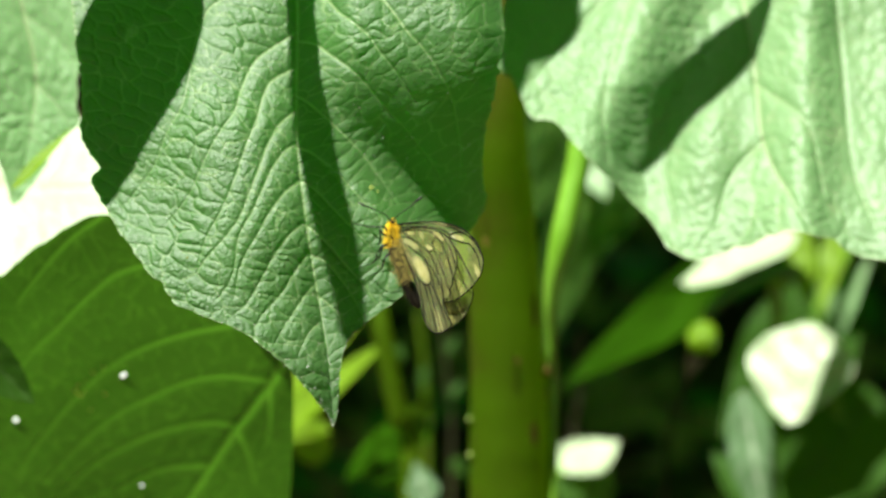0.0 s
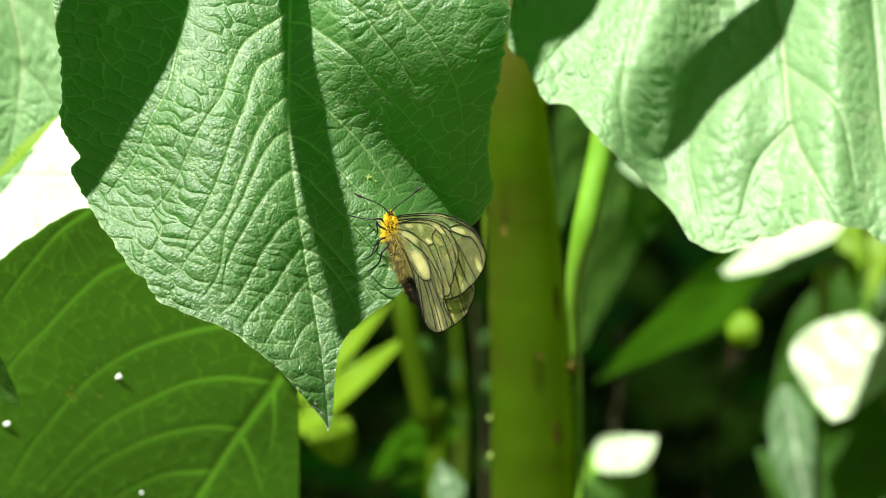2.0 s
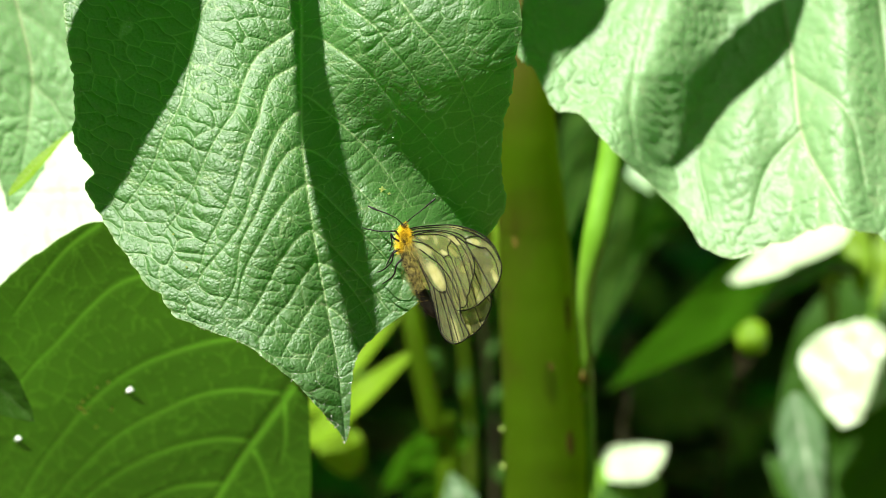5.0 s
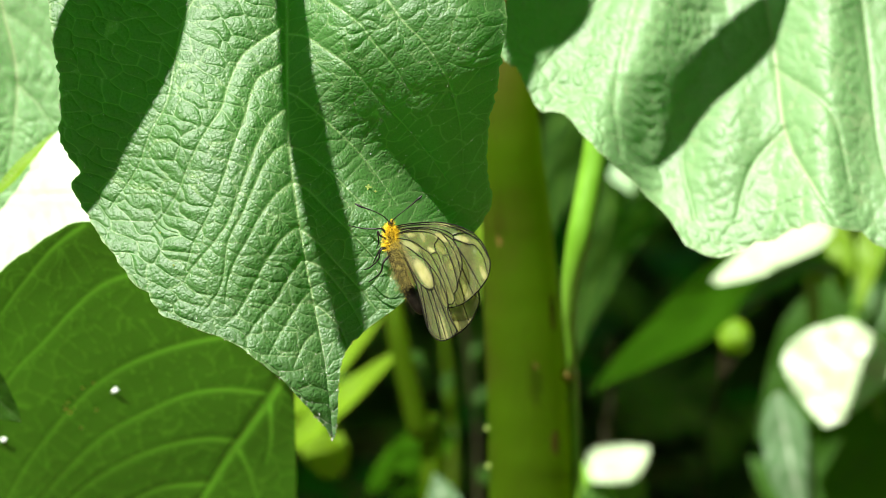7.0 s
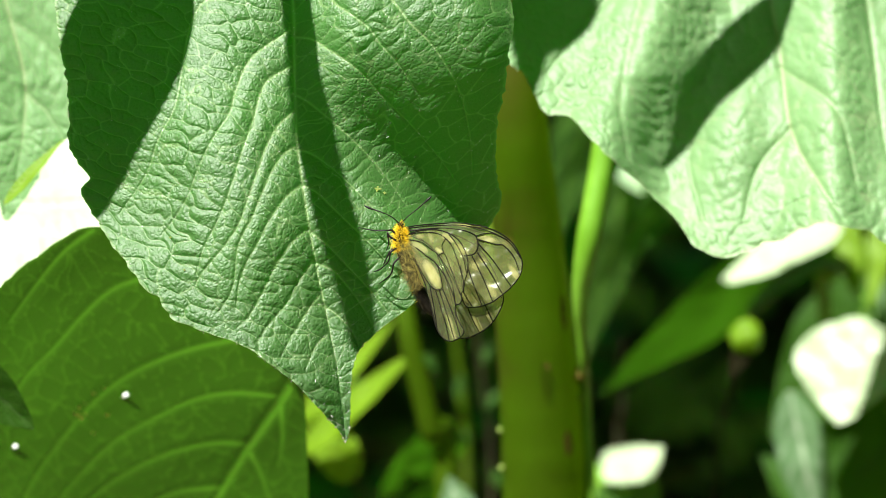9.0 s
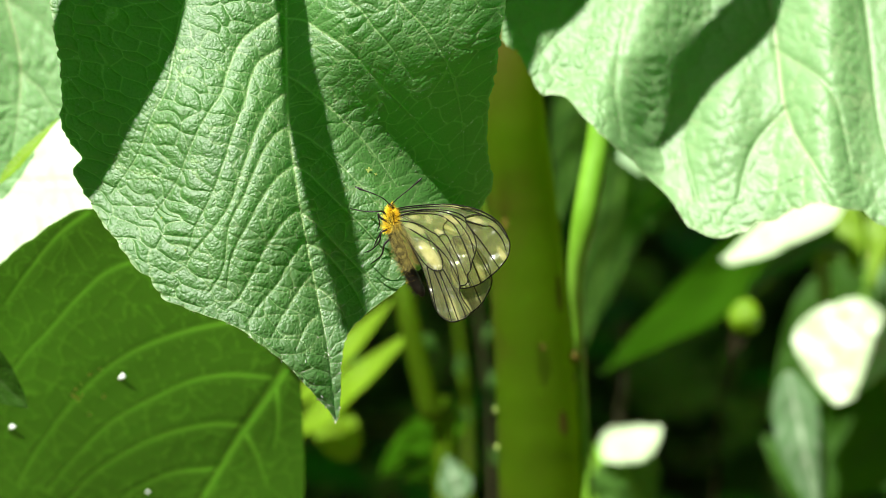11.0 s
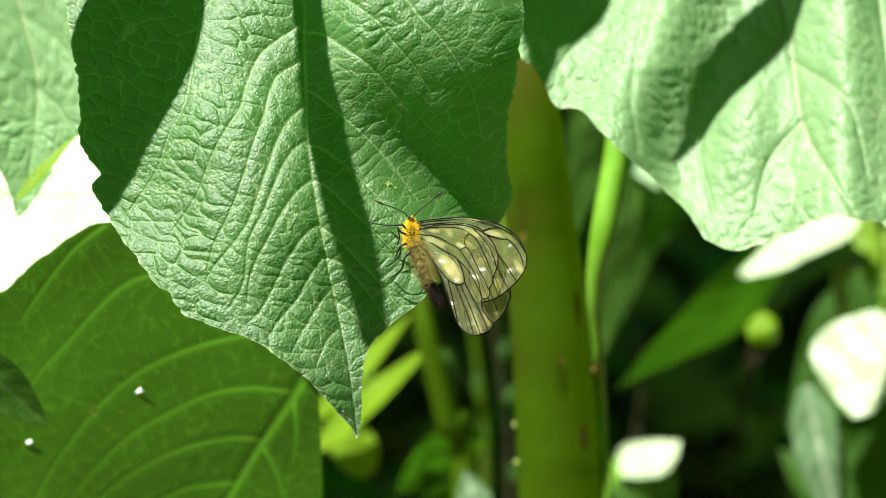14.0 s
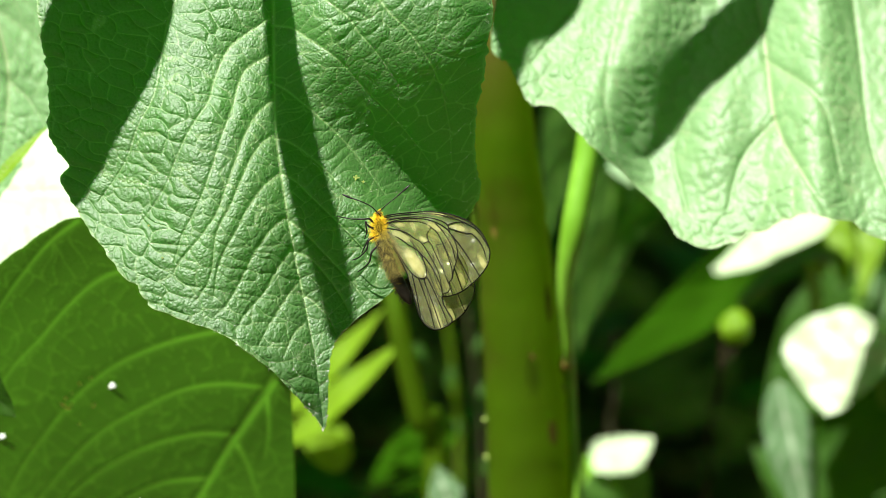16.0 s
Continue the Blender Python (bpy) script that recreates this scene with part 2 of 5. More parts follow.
def net(x, y, size, seed):
    """How far each place lies from the joints of an uneven net with meshes of that size."""
    rng = np.random.default_rng(seed)
    gx, gy = x / size, y / size
    ix, iy = np.floor(gx).astype(int), np.floor(gy).astype(int)
    table = rng.random((256, 256, 2))
    one, two = np.full(x.shape, 9.0), np.full(x.shape, 9.0)
    for dx in (-1, 0, 1):
        for dy in (-1, 0, 1):
            j = table[(ix + dx) % 256, (iy + dy) % 256]
            d = np.hypot(ix + dx + j[..., 0] - gx, iy + dy + j[..., 1] - gy)
            two = np.where(d < one, one, np.minimum(two, d))
            one = np.minimum(one, d)
    return (two - one) * size


def waves(x, y, size, seed):
    """Slow uneven swells, from -1 to 1."""
    rng = np.random.default_rng(seed)
    out = np.zeros(x.shape)
    for k in range(7):
        a, f, ph = rng.random() * 6.283, (0.6 + rng.random() * 1.2) / size, rng.random() * 6.283
        out += np.sin((x * math.cos(a) + y * math.sin(a)) * f * 6.283 + ph)
    return out / 3.5


def from_curve(x, y, curve):
    """Distance of each place from a curve, and how far along the curve its nearest point lies."""
    x, y = x.astype(np.float32), y.astype(np.float32)
    best, where = np.full(x.shape, 9.0, np.float32), np.zeros(x.shape, np.float32)
    n = len(curve) - 1
    for i in range(n):
        (ax, ay), (bx, by) = curve[i], curve[i + 1]
        vx, vy = np.float32(bx - ax), np.float32(by - ay)
        dx, dy = x - np.float32(ax), y - np.float32(ay)
        f = np.clip((dx * vx + dy * vy) / (vx * vx + vy * vy + np.float32(1e-12)), 0, 1)
        d = (dx - f * vx) ** 2 + (dy - f * vy) ** 2
        near = d < best
        where = np.where(near, (i + f) / n, where)
        best = np.where(near, d, best)
    return np.sqrt(best), where


def blade(name, profile, material, veins=(), upright=True, steps=(240, 200), shape=None, teeth=0.0008, quilt=(0.006, 0.0009),
          rib=0.0008, puff=0.0012, seed=1, vein_width=0.00045, netted=0.35, calm=None, levels=None, ladder=None, side_mark=0.5, puff_width=0.004):
    """A broad leaf lofted along its midrib. profile: (along, one edge, midrib, other edge); veins: curves of (x, y)."""
    ns, nu = steps
    prof = spline(profile, ns)
    u = np.linspace(-1, 1, nu)
    u = np.sign(u) * (1 - (1 - np.abs(u)) ** 1.25)
    rng = np.random.default_rng(seed)
    along = prof[:, 0][:, None] + 0 * u
    notch = np.interp(np.arange(ns), np.arange(0, ns + 5, 5), rng.normal(0, 1, len(np.arange(0, ns + 5, 5)))) * teeth
    fine = np.clip(np.abs(prof[:, 3] - prof[:, 1]) / 0.03, 0, 1)
    one = prof[:, 1] + notch * fine
    two = prof[:, 3] + np.roll(notch, 37) * fine
    mid = prof[:, 2]
    across = np.where(u < 0, mid[:, None] + (-u) * (one - mid)[:, None], mid[:, None] + u * (two - mid)[:, None])
    x, y = (across, along) if upright else (along, across)
    z = shape(x, y) if shape else np.zeros(x.shape)
    mark, lift = np.zeros(x.shape), np.full(x.shape, 1.0)
    for k, curve in enumerate(veins):
        pts = spline(curve, 34)
        d, w = from_curve(x, y, pts)
        wide = vein_width * (1.4 if k == 0 else 1.0) * (1.1 - 0.7 * w)
        mark = np.maximum(mark, np.exp(-(d / wide) ** 2) * ((np.clip((0.95 - w) / 0.2, 0.1, 1) if levels else 1.0) if k == 0 else side_mark * (1 - 0.6 * w)))
        lift = np.minimum(lift, 1 - np.exp(-(d / puff_width) ** 1.2) * (1 - 0.4 * w))
        z -= rib * np.exp(-(d / (2.2 * wide)) ** 2)
    z += puff * lift * np.clip(0.6 + 10 * y, 0.35, 1) if levels else puff * lift
    wob = waves(x, y, 0.012, seed) * 0.0012
    if calm:
        lift = lift * calm(x, y)
    f = net(x + wob, y - wob, quilt[0], seed)
    for k, (size, high, crease) in enumerate(levels or ()):
        if k == 0 and ladder:
            lean = np.where(x < mid[:, None], -ladder[0], ladder[0])
            cell = net((x * lean - y * ladder[1]) / 0.66 + wob, (x * ladder[1] + y * lean) / 1.45 - wob, size, seed)
        else:
            cell = net(x + wob * (1 - 0.3 * k), y - wob * (1 - 0.4 * k), size, seed + 11 * k)
        z += (0.2 + 0.8 * lift) * high * (1 - np.exp(-(cell / crease) ** (1.15 if k == 0 else 1.6))) * (0.8 + 0.35 * waves(x, y, 0.03, seed + k))
        f = cell if k == 0 else f
    g = net(x - wob, y + wob, quilt[0] * 0.42, seed + 5)
    if not levels:
        z += lift * quilt[1] * (1 - np.exp(-(f / 0.0018) ** 1.1)) * (0.65 + 0.35 * waves(x, y, 0.05, seed + 2)) * np.clip(0.85 - 7 * y, 0.45, 1.15) + (0.25 + 0.75 * lift) * quilt[1] * 0.14 * (1 - np.exp(-(g / 0.0006) ** 1.2))
    mark = np.maximum(mark, netted * np.exp(-(f / 0.00028) ** 2))
    edge = 1 - np.abs(u)
    broad = np.abs(two - one)[:, None]
    mark = np.maximum(mark, 0.55 * np.clip(broad / 0.03, 0, 1) * np.exp(-(edge * broad / 0.0012) ** 2))
    verts = np.stack([x, y, z], -1).reshape(-1, 3)
    faces = [(i * nu + j, i * nu + j + 1, (i + 1) * nu + j + 1, (i + 1) * nu + j) for i in range(ns - 1) for j in range(nu - 1)]
    me = mesh_of(name, verts, faces, material, marks={"vein": np.clip(mark, 0, 1).ravel()})
    return me


def small_leaf(name, length, width, material, fold=0.25, curl=0.3, steps=(40, 17), ribs=6, point=1.4, seed=0, teeth=0.0):
    """A simple leaf along +y from its base, upper side to +z, folded at its midrib and curling down."""
    ns, nu = steps
    s, u = np.linspace(0, 1, ns)[:, None], np.linspace(-1, 1, nu)[None, :]
    half = width / 2 * np.sin(np.pi * np.clip(s, 0, 1) ** (0.75 if point > 1 else 1.0)) ** 0.8 * np.clip(1 - 0.25 * s * point * (s > 0.5) * (s - 0.5) * 2, 0, 1)
    half = half * (1 + teeth * np.abs(np.sin(s * ns * 0.8)))
    x = half * u
    y = length * s - 0 * u - 0.15 * np.abs(u) * half
    z = fold * np.abs(x) - curl * length * s**2 + width * 0.03 * waves(x * 1.0, y * 1.0, length * 0.4, seed)
    rib = np.exp(-(np.abs(u) * half / (0.012 * width)) ** 2)
    phase = (s - 0.25 * np.abs(u)) * ribs
    side = np.exp(-((phase - np.round(phase)) / 0.07) ** 2) * (np.abs(u) < 0.92)
    z = z + 0.012 * width * np.abs(np.sin(np.pi * phase)) * (1 - u**4)
    verts = np.stack([x + 0 * s, y, z], -1).reshape(-1, 3)
    faces = [(i * nu + j, i * nu + j + 1, (i + 1) * nu + j + 1, (i + 1) * nu + j) for i in range(ns - 1) for j in range(nu - 1)]
    return mesh_of(name, verts, faces, material, marks={"vein": np.clip(np.maximum(rib, 0.6 * side), 0, 1).ravel()})


def laid(base, tip, facing=(0, 0, 1)):
    """The pose, in the leaning frame, of something that runs from base to tip with its upper side facing that way."""
    y = (Vector(tip) - Vector(base)).normalized()
    z = Vector(facing)
    z = (z - y * z.dot(y)).normalized()
    x = y.cross(z)
    m = Matrix((x, y, z)).transposed().to_4x4()
    return VIEW @ Matrix.Translation(base) @ m


def span(a, b):
    return (Vector(b) - Vector(a)).length


# ---- ground ----
def ground():
    n = 121
    a = np.linspace(-1, 1, n)
    a = np.sign(a) * (np.abs(a) * 1.5 + np.abs(a) ** 6 * 150)
    x, y = np.meshgrid(a, a + 0.6)
    z = 0.012 * waves(x, y, 0.35, 3) + 0.006 * waves(x, y, 0.09, 4) - 0.02
    verts = np.stack([x, y, z], -1).reshape(-1, 3)
    faces = [(i * n + j, i * n + j + 1, (i + 1) * n + j + 1, (i + 1) * n + j) for i in range(n - 1) for j in range(n - 1)]
    ob = new("ground", mesh_of("ground", verts, faces, SOIL))
    tagged(ob, "dark damp woodland soil under the plants", "ground", kind="structure")


def litter():
    rng = random.Random(5)
    verts, faces = [], []
    for k in range(3600):
        px, py, turn = rng.uniform(-0.8, 0.9), rng.uniform(0.5, 2.8), rng.uniform(0, 6.28)
        size, lean = rng.uniform(0.02, 0.05), rng.uniform(-0.4, 0.4)
        b = len(verts)
        for i in range(5):
            for j in range(3):
                s, u = i / 4, j - 1
                lx, ly = u * size * 0.3 * math.sin(math.pi * (0.1 + 0.85 * s)), size * (s - 0.5)
                verts.append((px + lx * math.cos(turn) - ly * math.sin(turn), py + lx * math.sin(turn) + ly * math.cos(turn), 0.002 + abs(lx) * 0.5 + lean * lx + 0.008 * math.sin(3 * s + k)))
        for i in range(4):
            for j in range(2):
                faces.append((b + i * 3 + j, b + i * 3 + j + 1, b + i * 3 + j + 4, b + i * 3 + j + 3))
    ob = new("leaf_litter", mesh_of("leaf_litter", verts, faces, LITTER))
    tagged(ob, "scattered brown dead leaves lying on the dark soil", "leaf litter", kind="stuff")


def herbs():
    """Low green seedlings on the soil farther back."""
    rng = random.Random(9)
    verts, faces, marks = [], [], []
    for k in range(420):
        px, py, turn = rng.uniform(-0.9, 1.0), rng.uniform(0.45, 2.6), rng.uniform(0, 6.28)
        size, rise = rng.uniform(0.03, 0.075), rng.uniform(0.0, 0.7)
        base = rng.uniform(0.0, 0.06)
        b = len(verts)
        for i in range(6):
            for j in range(3):
                s, u = i / 5, j - 1
                lx, ly = u * size * 0.36 * math.sin(math.pi * (0.08 + 0.9 * s)), size * s
                verts.append((px + lx * math.cos(turn) - ly * math.sin(turn), py + lx * math.sin(turn) + ly * math.cos(turn), base + ly * rise - 6 * ly * ly + abs(lx) * 0.4))
                marks.append(0.5 if j == 1 else 0.0)
        for i in range(5):
            for j in range(2):
                faces.append((b + i * 3 + j, b + i * 3 + j + 1, b + i * 3 + j + 4, b + i * 3 + j + 3))
    ob = new("seedlings", mesh_of("seedlings", verts, faces, LEAF_UNDER, marks={"vein": marks}))
    tagged(ob, "low green seedlings on shaded woodland soil", "seedlings", kind="stuff")


ground()
litter()
herbs()

# ---- the tall plant with the butterfly's leaf ----
def stem_point(y, x):
    """A place on the thick stem, which stands upright in the world."""
    return (x, y, -0.222 + (min(y, 0.06) + 0.02) * 0.364 - 0.15 * max(y - 0.06, 0))


tall_plant = empty("broadleaf_plant", VIEW @ Matrix.Translation(stem_point(-0.44, 0.0305)), "tall broad-leaved plant with a thick green stem growing from dark soil", "plant")


stem = put("stem", tube("stem", [stem_point(-0.46, 0.0305), stem_point(-0.2, 0.031), stem_point(-0.066, 0.0275), stem_point(0.0, 0.0235), stem_point(0.06, 0.0195), stem_point(0.14, 0.026), stem_point(0.24, 0.066), stem_point(0.35, 0.11)],
                        [0.0150, 0.0146, 0.0136, 0.0121, 0.0101, 0.0082, 0.006, 0.005, 0.003], STEM, 32, 130, 0.008, 3), tall_plant, VIEW)

for height, x in ((-0.0728, 0.0279),):
    ring_bm = bmesh.new()
    for k in range(40):
        a = 2 * math.pi * k / 40
        for q in range(8):
            b = 2 * math.pi * q / 8
            wide = 0.00035 * (1 + 0.4 * math.sin(3 * a + height * 900))
            radius = np.interp(height, (-0.2, -0.066, 0.0, 0.06), (0.0136, 0.0126, 0.0112, 0.0096)) + wide * math.cos(b) * 0.6
            ring_bm.verts.new((radius * math.cos(a), wide * 1.3 * math.sin(b) + 0.0012 * math.sin(a), radius * math.sin(a)))
    ring_bm.verts.ensure_lookup_table()
    for k in range(40):
        for q in range(8):
            ring_bm.faces.new([ring_bm.verts[i] for i in (k * 8 + q, k * 8 + (q + 1) % 8, (k + 1) % 40 * 8 + (q + 1) % 8, (k + 1) % 40 * 8 + q)])
    ring_me = bpy.data.meshes.new("node_ring")
    ring_bm.to_mesh(ring_me)
    ring_bm.free()
    ring_me.materials.append(STEM)
    put("node_ring", ring_me, stem, VIEW @ Matrix.Translation(stem_point(height, x)))
for height, side, size, name, skin in ((-0.0568, -1, 0.0009, "nub", SCAR), (-0.069, -1, 0.001, "nub", SCAR), (-0.039, 1, 0.0022, "knob", SCAR_BROWN), (-0.0465, 1, 0.0011, "nub", SCAR)):
    axis = np.interp(height, (-0.2, -0.066, 0.0), (0.031, 0.0275, 0.0235))
    radius = np.interp(height, (-0.2, -0.066, 0.0), (0.0142, 0.0136, 0.0121))
    root = Vector(stem_point(height, axis)) + Vector((side * radius * 0.93, 0, radius * 0.3))
    put(name, tube(name, [root - Vector((0, size, 0)), root + Vector((side * size * 0.7, 0, size * 0.3)), root + Vector((side * size * 0.4, size, 0.0))], [size * 0.4, size, size * 0.4], skin, 10, 10, 0.1, 4), stem, VIEW)
for height, across, long, wide in ((-0.042, 0.2, 0.007, 0.0022), (0.012, -0.5, 0.012, 0.0016), (-0.061, 0.6, 0.004, 0.0016), (-0.02, 0.75, 0.006, 0.0012)):
    axis = np.interp(height, (-0.2, -0.066, 0.0, 0.06), (0.031, 0.0275, 0.0235, 0.0195))
    radius = np.interp(height, (-0.2, -0.066, 0.0, 0.06), (0.0142, 0.0136, 0.0121, 0.0101)) * 1.005
    rows = []
    for i in range(13):
        for j in range(7):
            up, turn = (i / 6 - 1) * long, math.asin(across) + (j / 3 - 1) * wide / radius * math.sqrt(max(0.0, 1 - (i / 6 - 1) ** 2)) * (1 + 0.3 * math.sin(i * 1.9))
            at = stem_point(height + up, axis + up * -0.06)
            rows.append((at[0] + radius * math.sin(turn), at[1], at[2] + radius * math.cos(turn)))
    put("scar", mesh_of("scar", rows, [(i * 7 + j, i * 7 + j + 1, i * 7 + j + 8, i * 7 + j + 7) for i in range(12) for j in range(6)], SCAR_BROWN), stem, VIEW, "brown corky scar")

MID = [(0.1244, -0.1173, -0.0455, -0.1173), (0.0885, -0.1173, -0.0437, -0.1173), (0.066, -0.1173, -0.0418, -0.1173), (0.048, -0.1173, -0.0416, -0.1173), (0.0248, -0.1173, -0.0406, -0.1173), (-0.0043, -0.1173, -0.0362, -0.1173), (-0.0298, -0.1173, -0.0313, -0.1173), (-0.0495, -0.1173, -0.0292, -0.1173)]


def main_shape(x, y):
    """The blade leans to the sun on one half and folds away beyond a side vein on the other."""
    m = np.interp(y, [r[0] for r in MID][::-1], [r[2] for r in MID][::-1])
    off = x - m
    near, low = np.clip(off, -0.028, 0), np.clip((0.045 - y) / 0.03, 0, 1)
    z = -0.15 * np.clip(off, 0, 1) - (0.4 + 0.3 * low) * near - (12.5 + 5.0 * low) * near**2 + 0.4 * np.clip(off + 0.028, -1, 0)
    z -= 0.38 * (y - 0.012) * np.clip((-off - 0.012) / 0.05, 0, 1) * np.clip((0.03 - y) / 0.03, 0, 1)
    line = 0.73 * (x + 0.041) + 0.68 * (y - 0.0414) + 0.006
    turned = np.clip(line / 0.019, 0, 1)
    turned = turned * turned * (3 - 2 * turned)
    right = np.clip(off, 0, 1)
    part_way = np.clip(right / 0.018, 0, 1)
    z += turned * ((0.014 - 0.0068 * np.log1p(np.exp((0.051 - y) / 0.007))) * part_way**2 * (3 - 2 * part_way) - (1.0 + 3.0 * np.clip((0.062 - y) / 0.02, 0, 1)) * right**2 + 0.1 * right)
    z -= 0.9 * np.clip(-0.03 - y, 0, 1) ** 2 * 3
    z -= 3.0 * np.clip(y, 0, 0.12) ** 2
    z -= 55 * np.clip(x - 0.002 - 0.35 * (0.066 - y), 0, 0.02) ** 2
    return z + 0.0016 * waves(x, y, 0.05, 11)


LEFT_EDGE = [(-47, 124.4), (-60.5, 119.9), (-78.4, 110.9), (-100, 88.5), (-106, 76), (-106.8, 67.5), (-105.6, 59.7), (-104.4, 51.9), (-103.0, 44.2), (-102.2, 35.0), (-103.1, 32.3), (-102.1, 28.2), (-99.2, 23.6), (-96.2, 20.7), (-97.0, 19.9), (-99.0, 18.3), (-98.7, 15.6), (-96.5, 11.9), (-94.2, 8.3), (-92.6, 5.6), (-91.1, 3.2), (-89.5, 1.4), (-86.9, -1.7), (-84.4, -5.3), (-82.3, -8.3), (-80.8, -10.1), (-78.1, -11.1), (-76.9, -13.8), (-74.6, -16.5), (-73.1, -18.0), (-69.6, -19.0), (-67.0, -20.2), (-61.0, -22.4), (-57.4, -23.6), (-53.5, -25.7), (-49.7, -28.4), (-46.0, -31.4), (-43.0, -33.7), (-39.6, -37.3), (-35.6, -41.9), (-31.6, -46.6), (-30.0, -48.8), (-29.15, -50.5)]
RIGHT_EDGE = [(-44, 124.4), (-33.5, 119.9), (-12.6, 110.9), (11.4, 88.5), (15.5, 76), (16.5, 66.8), (17.4, 60.7), (16.5, 55.5), (15.4, 51.9), (15.8, 49.2), (14.6, 43.8), (12.8, 36.3), (12.2, 29.1), (11.8, 24.3), (12.4, 18.5), (13.7, 14.0), (12.8, 10.6), (10.2, 6.3), (2.4, -1.4), (-5.1, -9.1), (-12.2, -15.5), (-18.2, -19.6), (-21.5, -22.4), (-25.1, -26.0), (-26.5, -29.2), (-27.2, -31.6), (-27.7, -37.3), (-27.8, -42.1), (-28.2, -47.8), (-29.05, -50.5)]


def edge_at(edge, height):
    return float(np.interp(height * 1000, [p[1] for p in edge][::-1], [p[0] for p in edge][::-1])) / 1000


main_profile = [(h, edge_at(LEFT_EDGE, h), float(np.interp(h, [r[0] for r in MID][::-1], [r[2] for r in MID][::-1])), edge_at(RIGHT_EDGE, h)) for h in list(np.linspace(0.1244, 0.07, 12)) + list(np.linspace(0.068, -0.0505, 110))]
main_veins = [[(r[2], r[0]) for r in MID]]
MAIN_SIDE_VEINS = (
    [(-43.3, 83.9), (-52.2, 77.5), (-59.6, 71.2), (-66.6, 66.6), (-69.7, 59.7), (-71.1, 52.1), (-73.3, 39.2), (-77.6, 31.0), (-81.3, 21.2), (-88.7, 10.7)],
    [(-42.9, 59.3), (-51.7, 53.1), (-55.0, 48.5), (-57.3, 42.1), (-58.7, 36.9), (-61.7, 32.5), (-64.7, 27.4), (-67.6, 21.1), (-70.7, 13.6), (-77.2, 4.7)],
    [(-42.6, 49.5), (-48.4, 46.0), (-50.6, 42.2), (-52.1, 36.1), (-53.9, 30.8), (-56.1, 24.4), (-58.3, 17.3), (-61.6, 9.1), (-65.6, 1.6), (-67.7, -5.8)],
    [(-42.3, 36.9), (-45.9, 33.7), (-49.1, 27.8), (-51.4, 21.1), (-53.8, 14.3), (-56.3, 7.6), (-60.3, 1.6), (-67.7, -7.6), (-65.5, -11.2), (-61.1, -12.3)],
    [(-41.7, 27.9), (-44.8, 25.6), (-47.9, 20.8), (-50.2, 15.4), (-53.2, 8.4), (-56.6, 1.6), (-58.0, -8.8), (-61.9, -15.5)],
    [(-40.4, 17.4), (-44.0, 14.4), (-47.7, 9.4), (-51.4, 2.5), (-55.8, -5.8), (-57.4, -14.8)],
    [(-38.6, 5.8), (-42.5, 2.5), (-46.3, -2.8), (-49.9, -9.6), (-53.6, -16.3), (-57.4, -20.0)],
    [(-37.1, -2.5), (-40.5, -7.3), (-43.9, -13.3), (-48.4, -18.5), (-52.1, -23.7)],
    [(-35.9, -11.8), (-38.9, -16.0), (-42.4, -21.5), (-45.7, -27.5)],
    [(-34.1, -22.3), (-36.8, -25.3), (-39.4, -31.2)],
    [(-42.0, 57.5), (-36.8, 56.7), (-32.1, 53.6), (-27.9, 50.8), (-22.8, 46.4), (-17.2, 40.0), (-10.9, 33.8), (-3.6, 25.2), (1.7, 17.7)],
    [(-38.5, 76.0), (-30.7, 66.3), (-27.3, 63.7), (-21.6, 59.2), (-18.3, 54.6), (-13.8, 49.4), (-10.2, 44.2), (-7.8, 40.6)],
    [(-26.2, 79.9), (-14.9, 66.2), (-10.4, 60.2), (-5.9, 55.8), (-2.1, 50.6), (1.7, 43.9), (3.6, 38.0), (5.2, 29.0), (5.5, 19.7)],
    [(-42.1, 42.2), (-38.2, 40.0), (-33.6, 36.2), (-29.1, 32.4), (-23.8, 27.2), (-19.9, 22.7), (-15.6, 16.7), (-12.3, 11.9)],
    [(-41.4, 27.1), (-37.8, 26.2), (-33.2, 23.2), (-27.5, 18.1), (-21.2, 11.4), (-15.5, 4.6)],
    [(-40.3, 17.8), (-36.2, 15.9), (-31.7, 11.5), (-26.6, 6.4), (-20.9, 0.7), (-14.0, -7.6)],
    [(-38.3, 5.4), (-33.5, 1.9), (-27.8, -4.3), (-22.1, -10.6), (-17.3, -16.6)],
    [(-37.0, -2.8), (-32.0, -5.1), (-27.2, -10.6), (-23.3, -16.6), (-21.5, -20.8)],
    [(-35.8, -13.8), (-31.7, -16.3), (-27.5, -20.8), (-25.7, -24.7)],
)
main_veins += [[(x / 1000, y / 1000) for x, y in path] for path in MAIN_SIDE_VEINS]
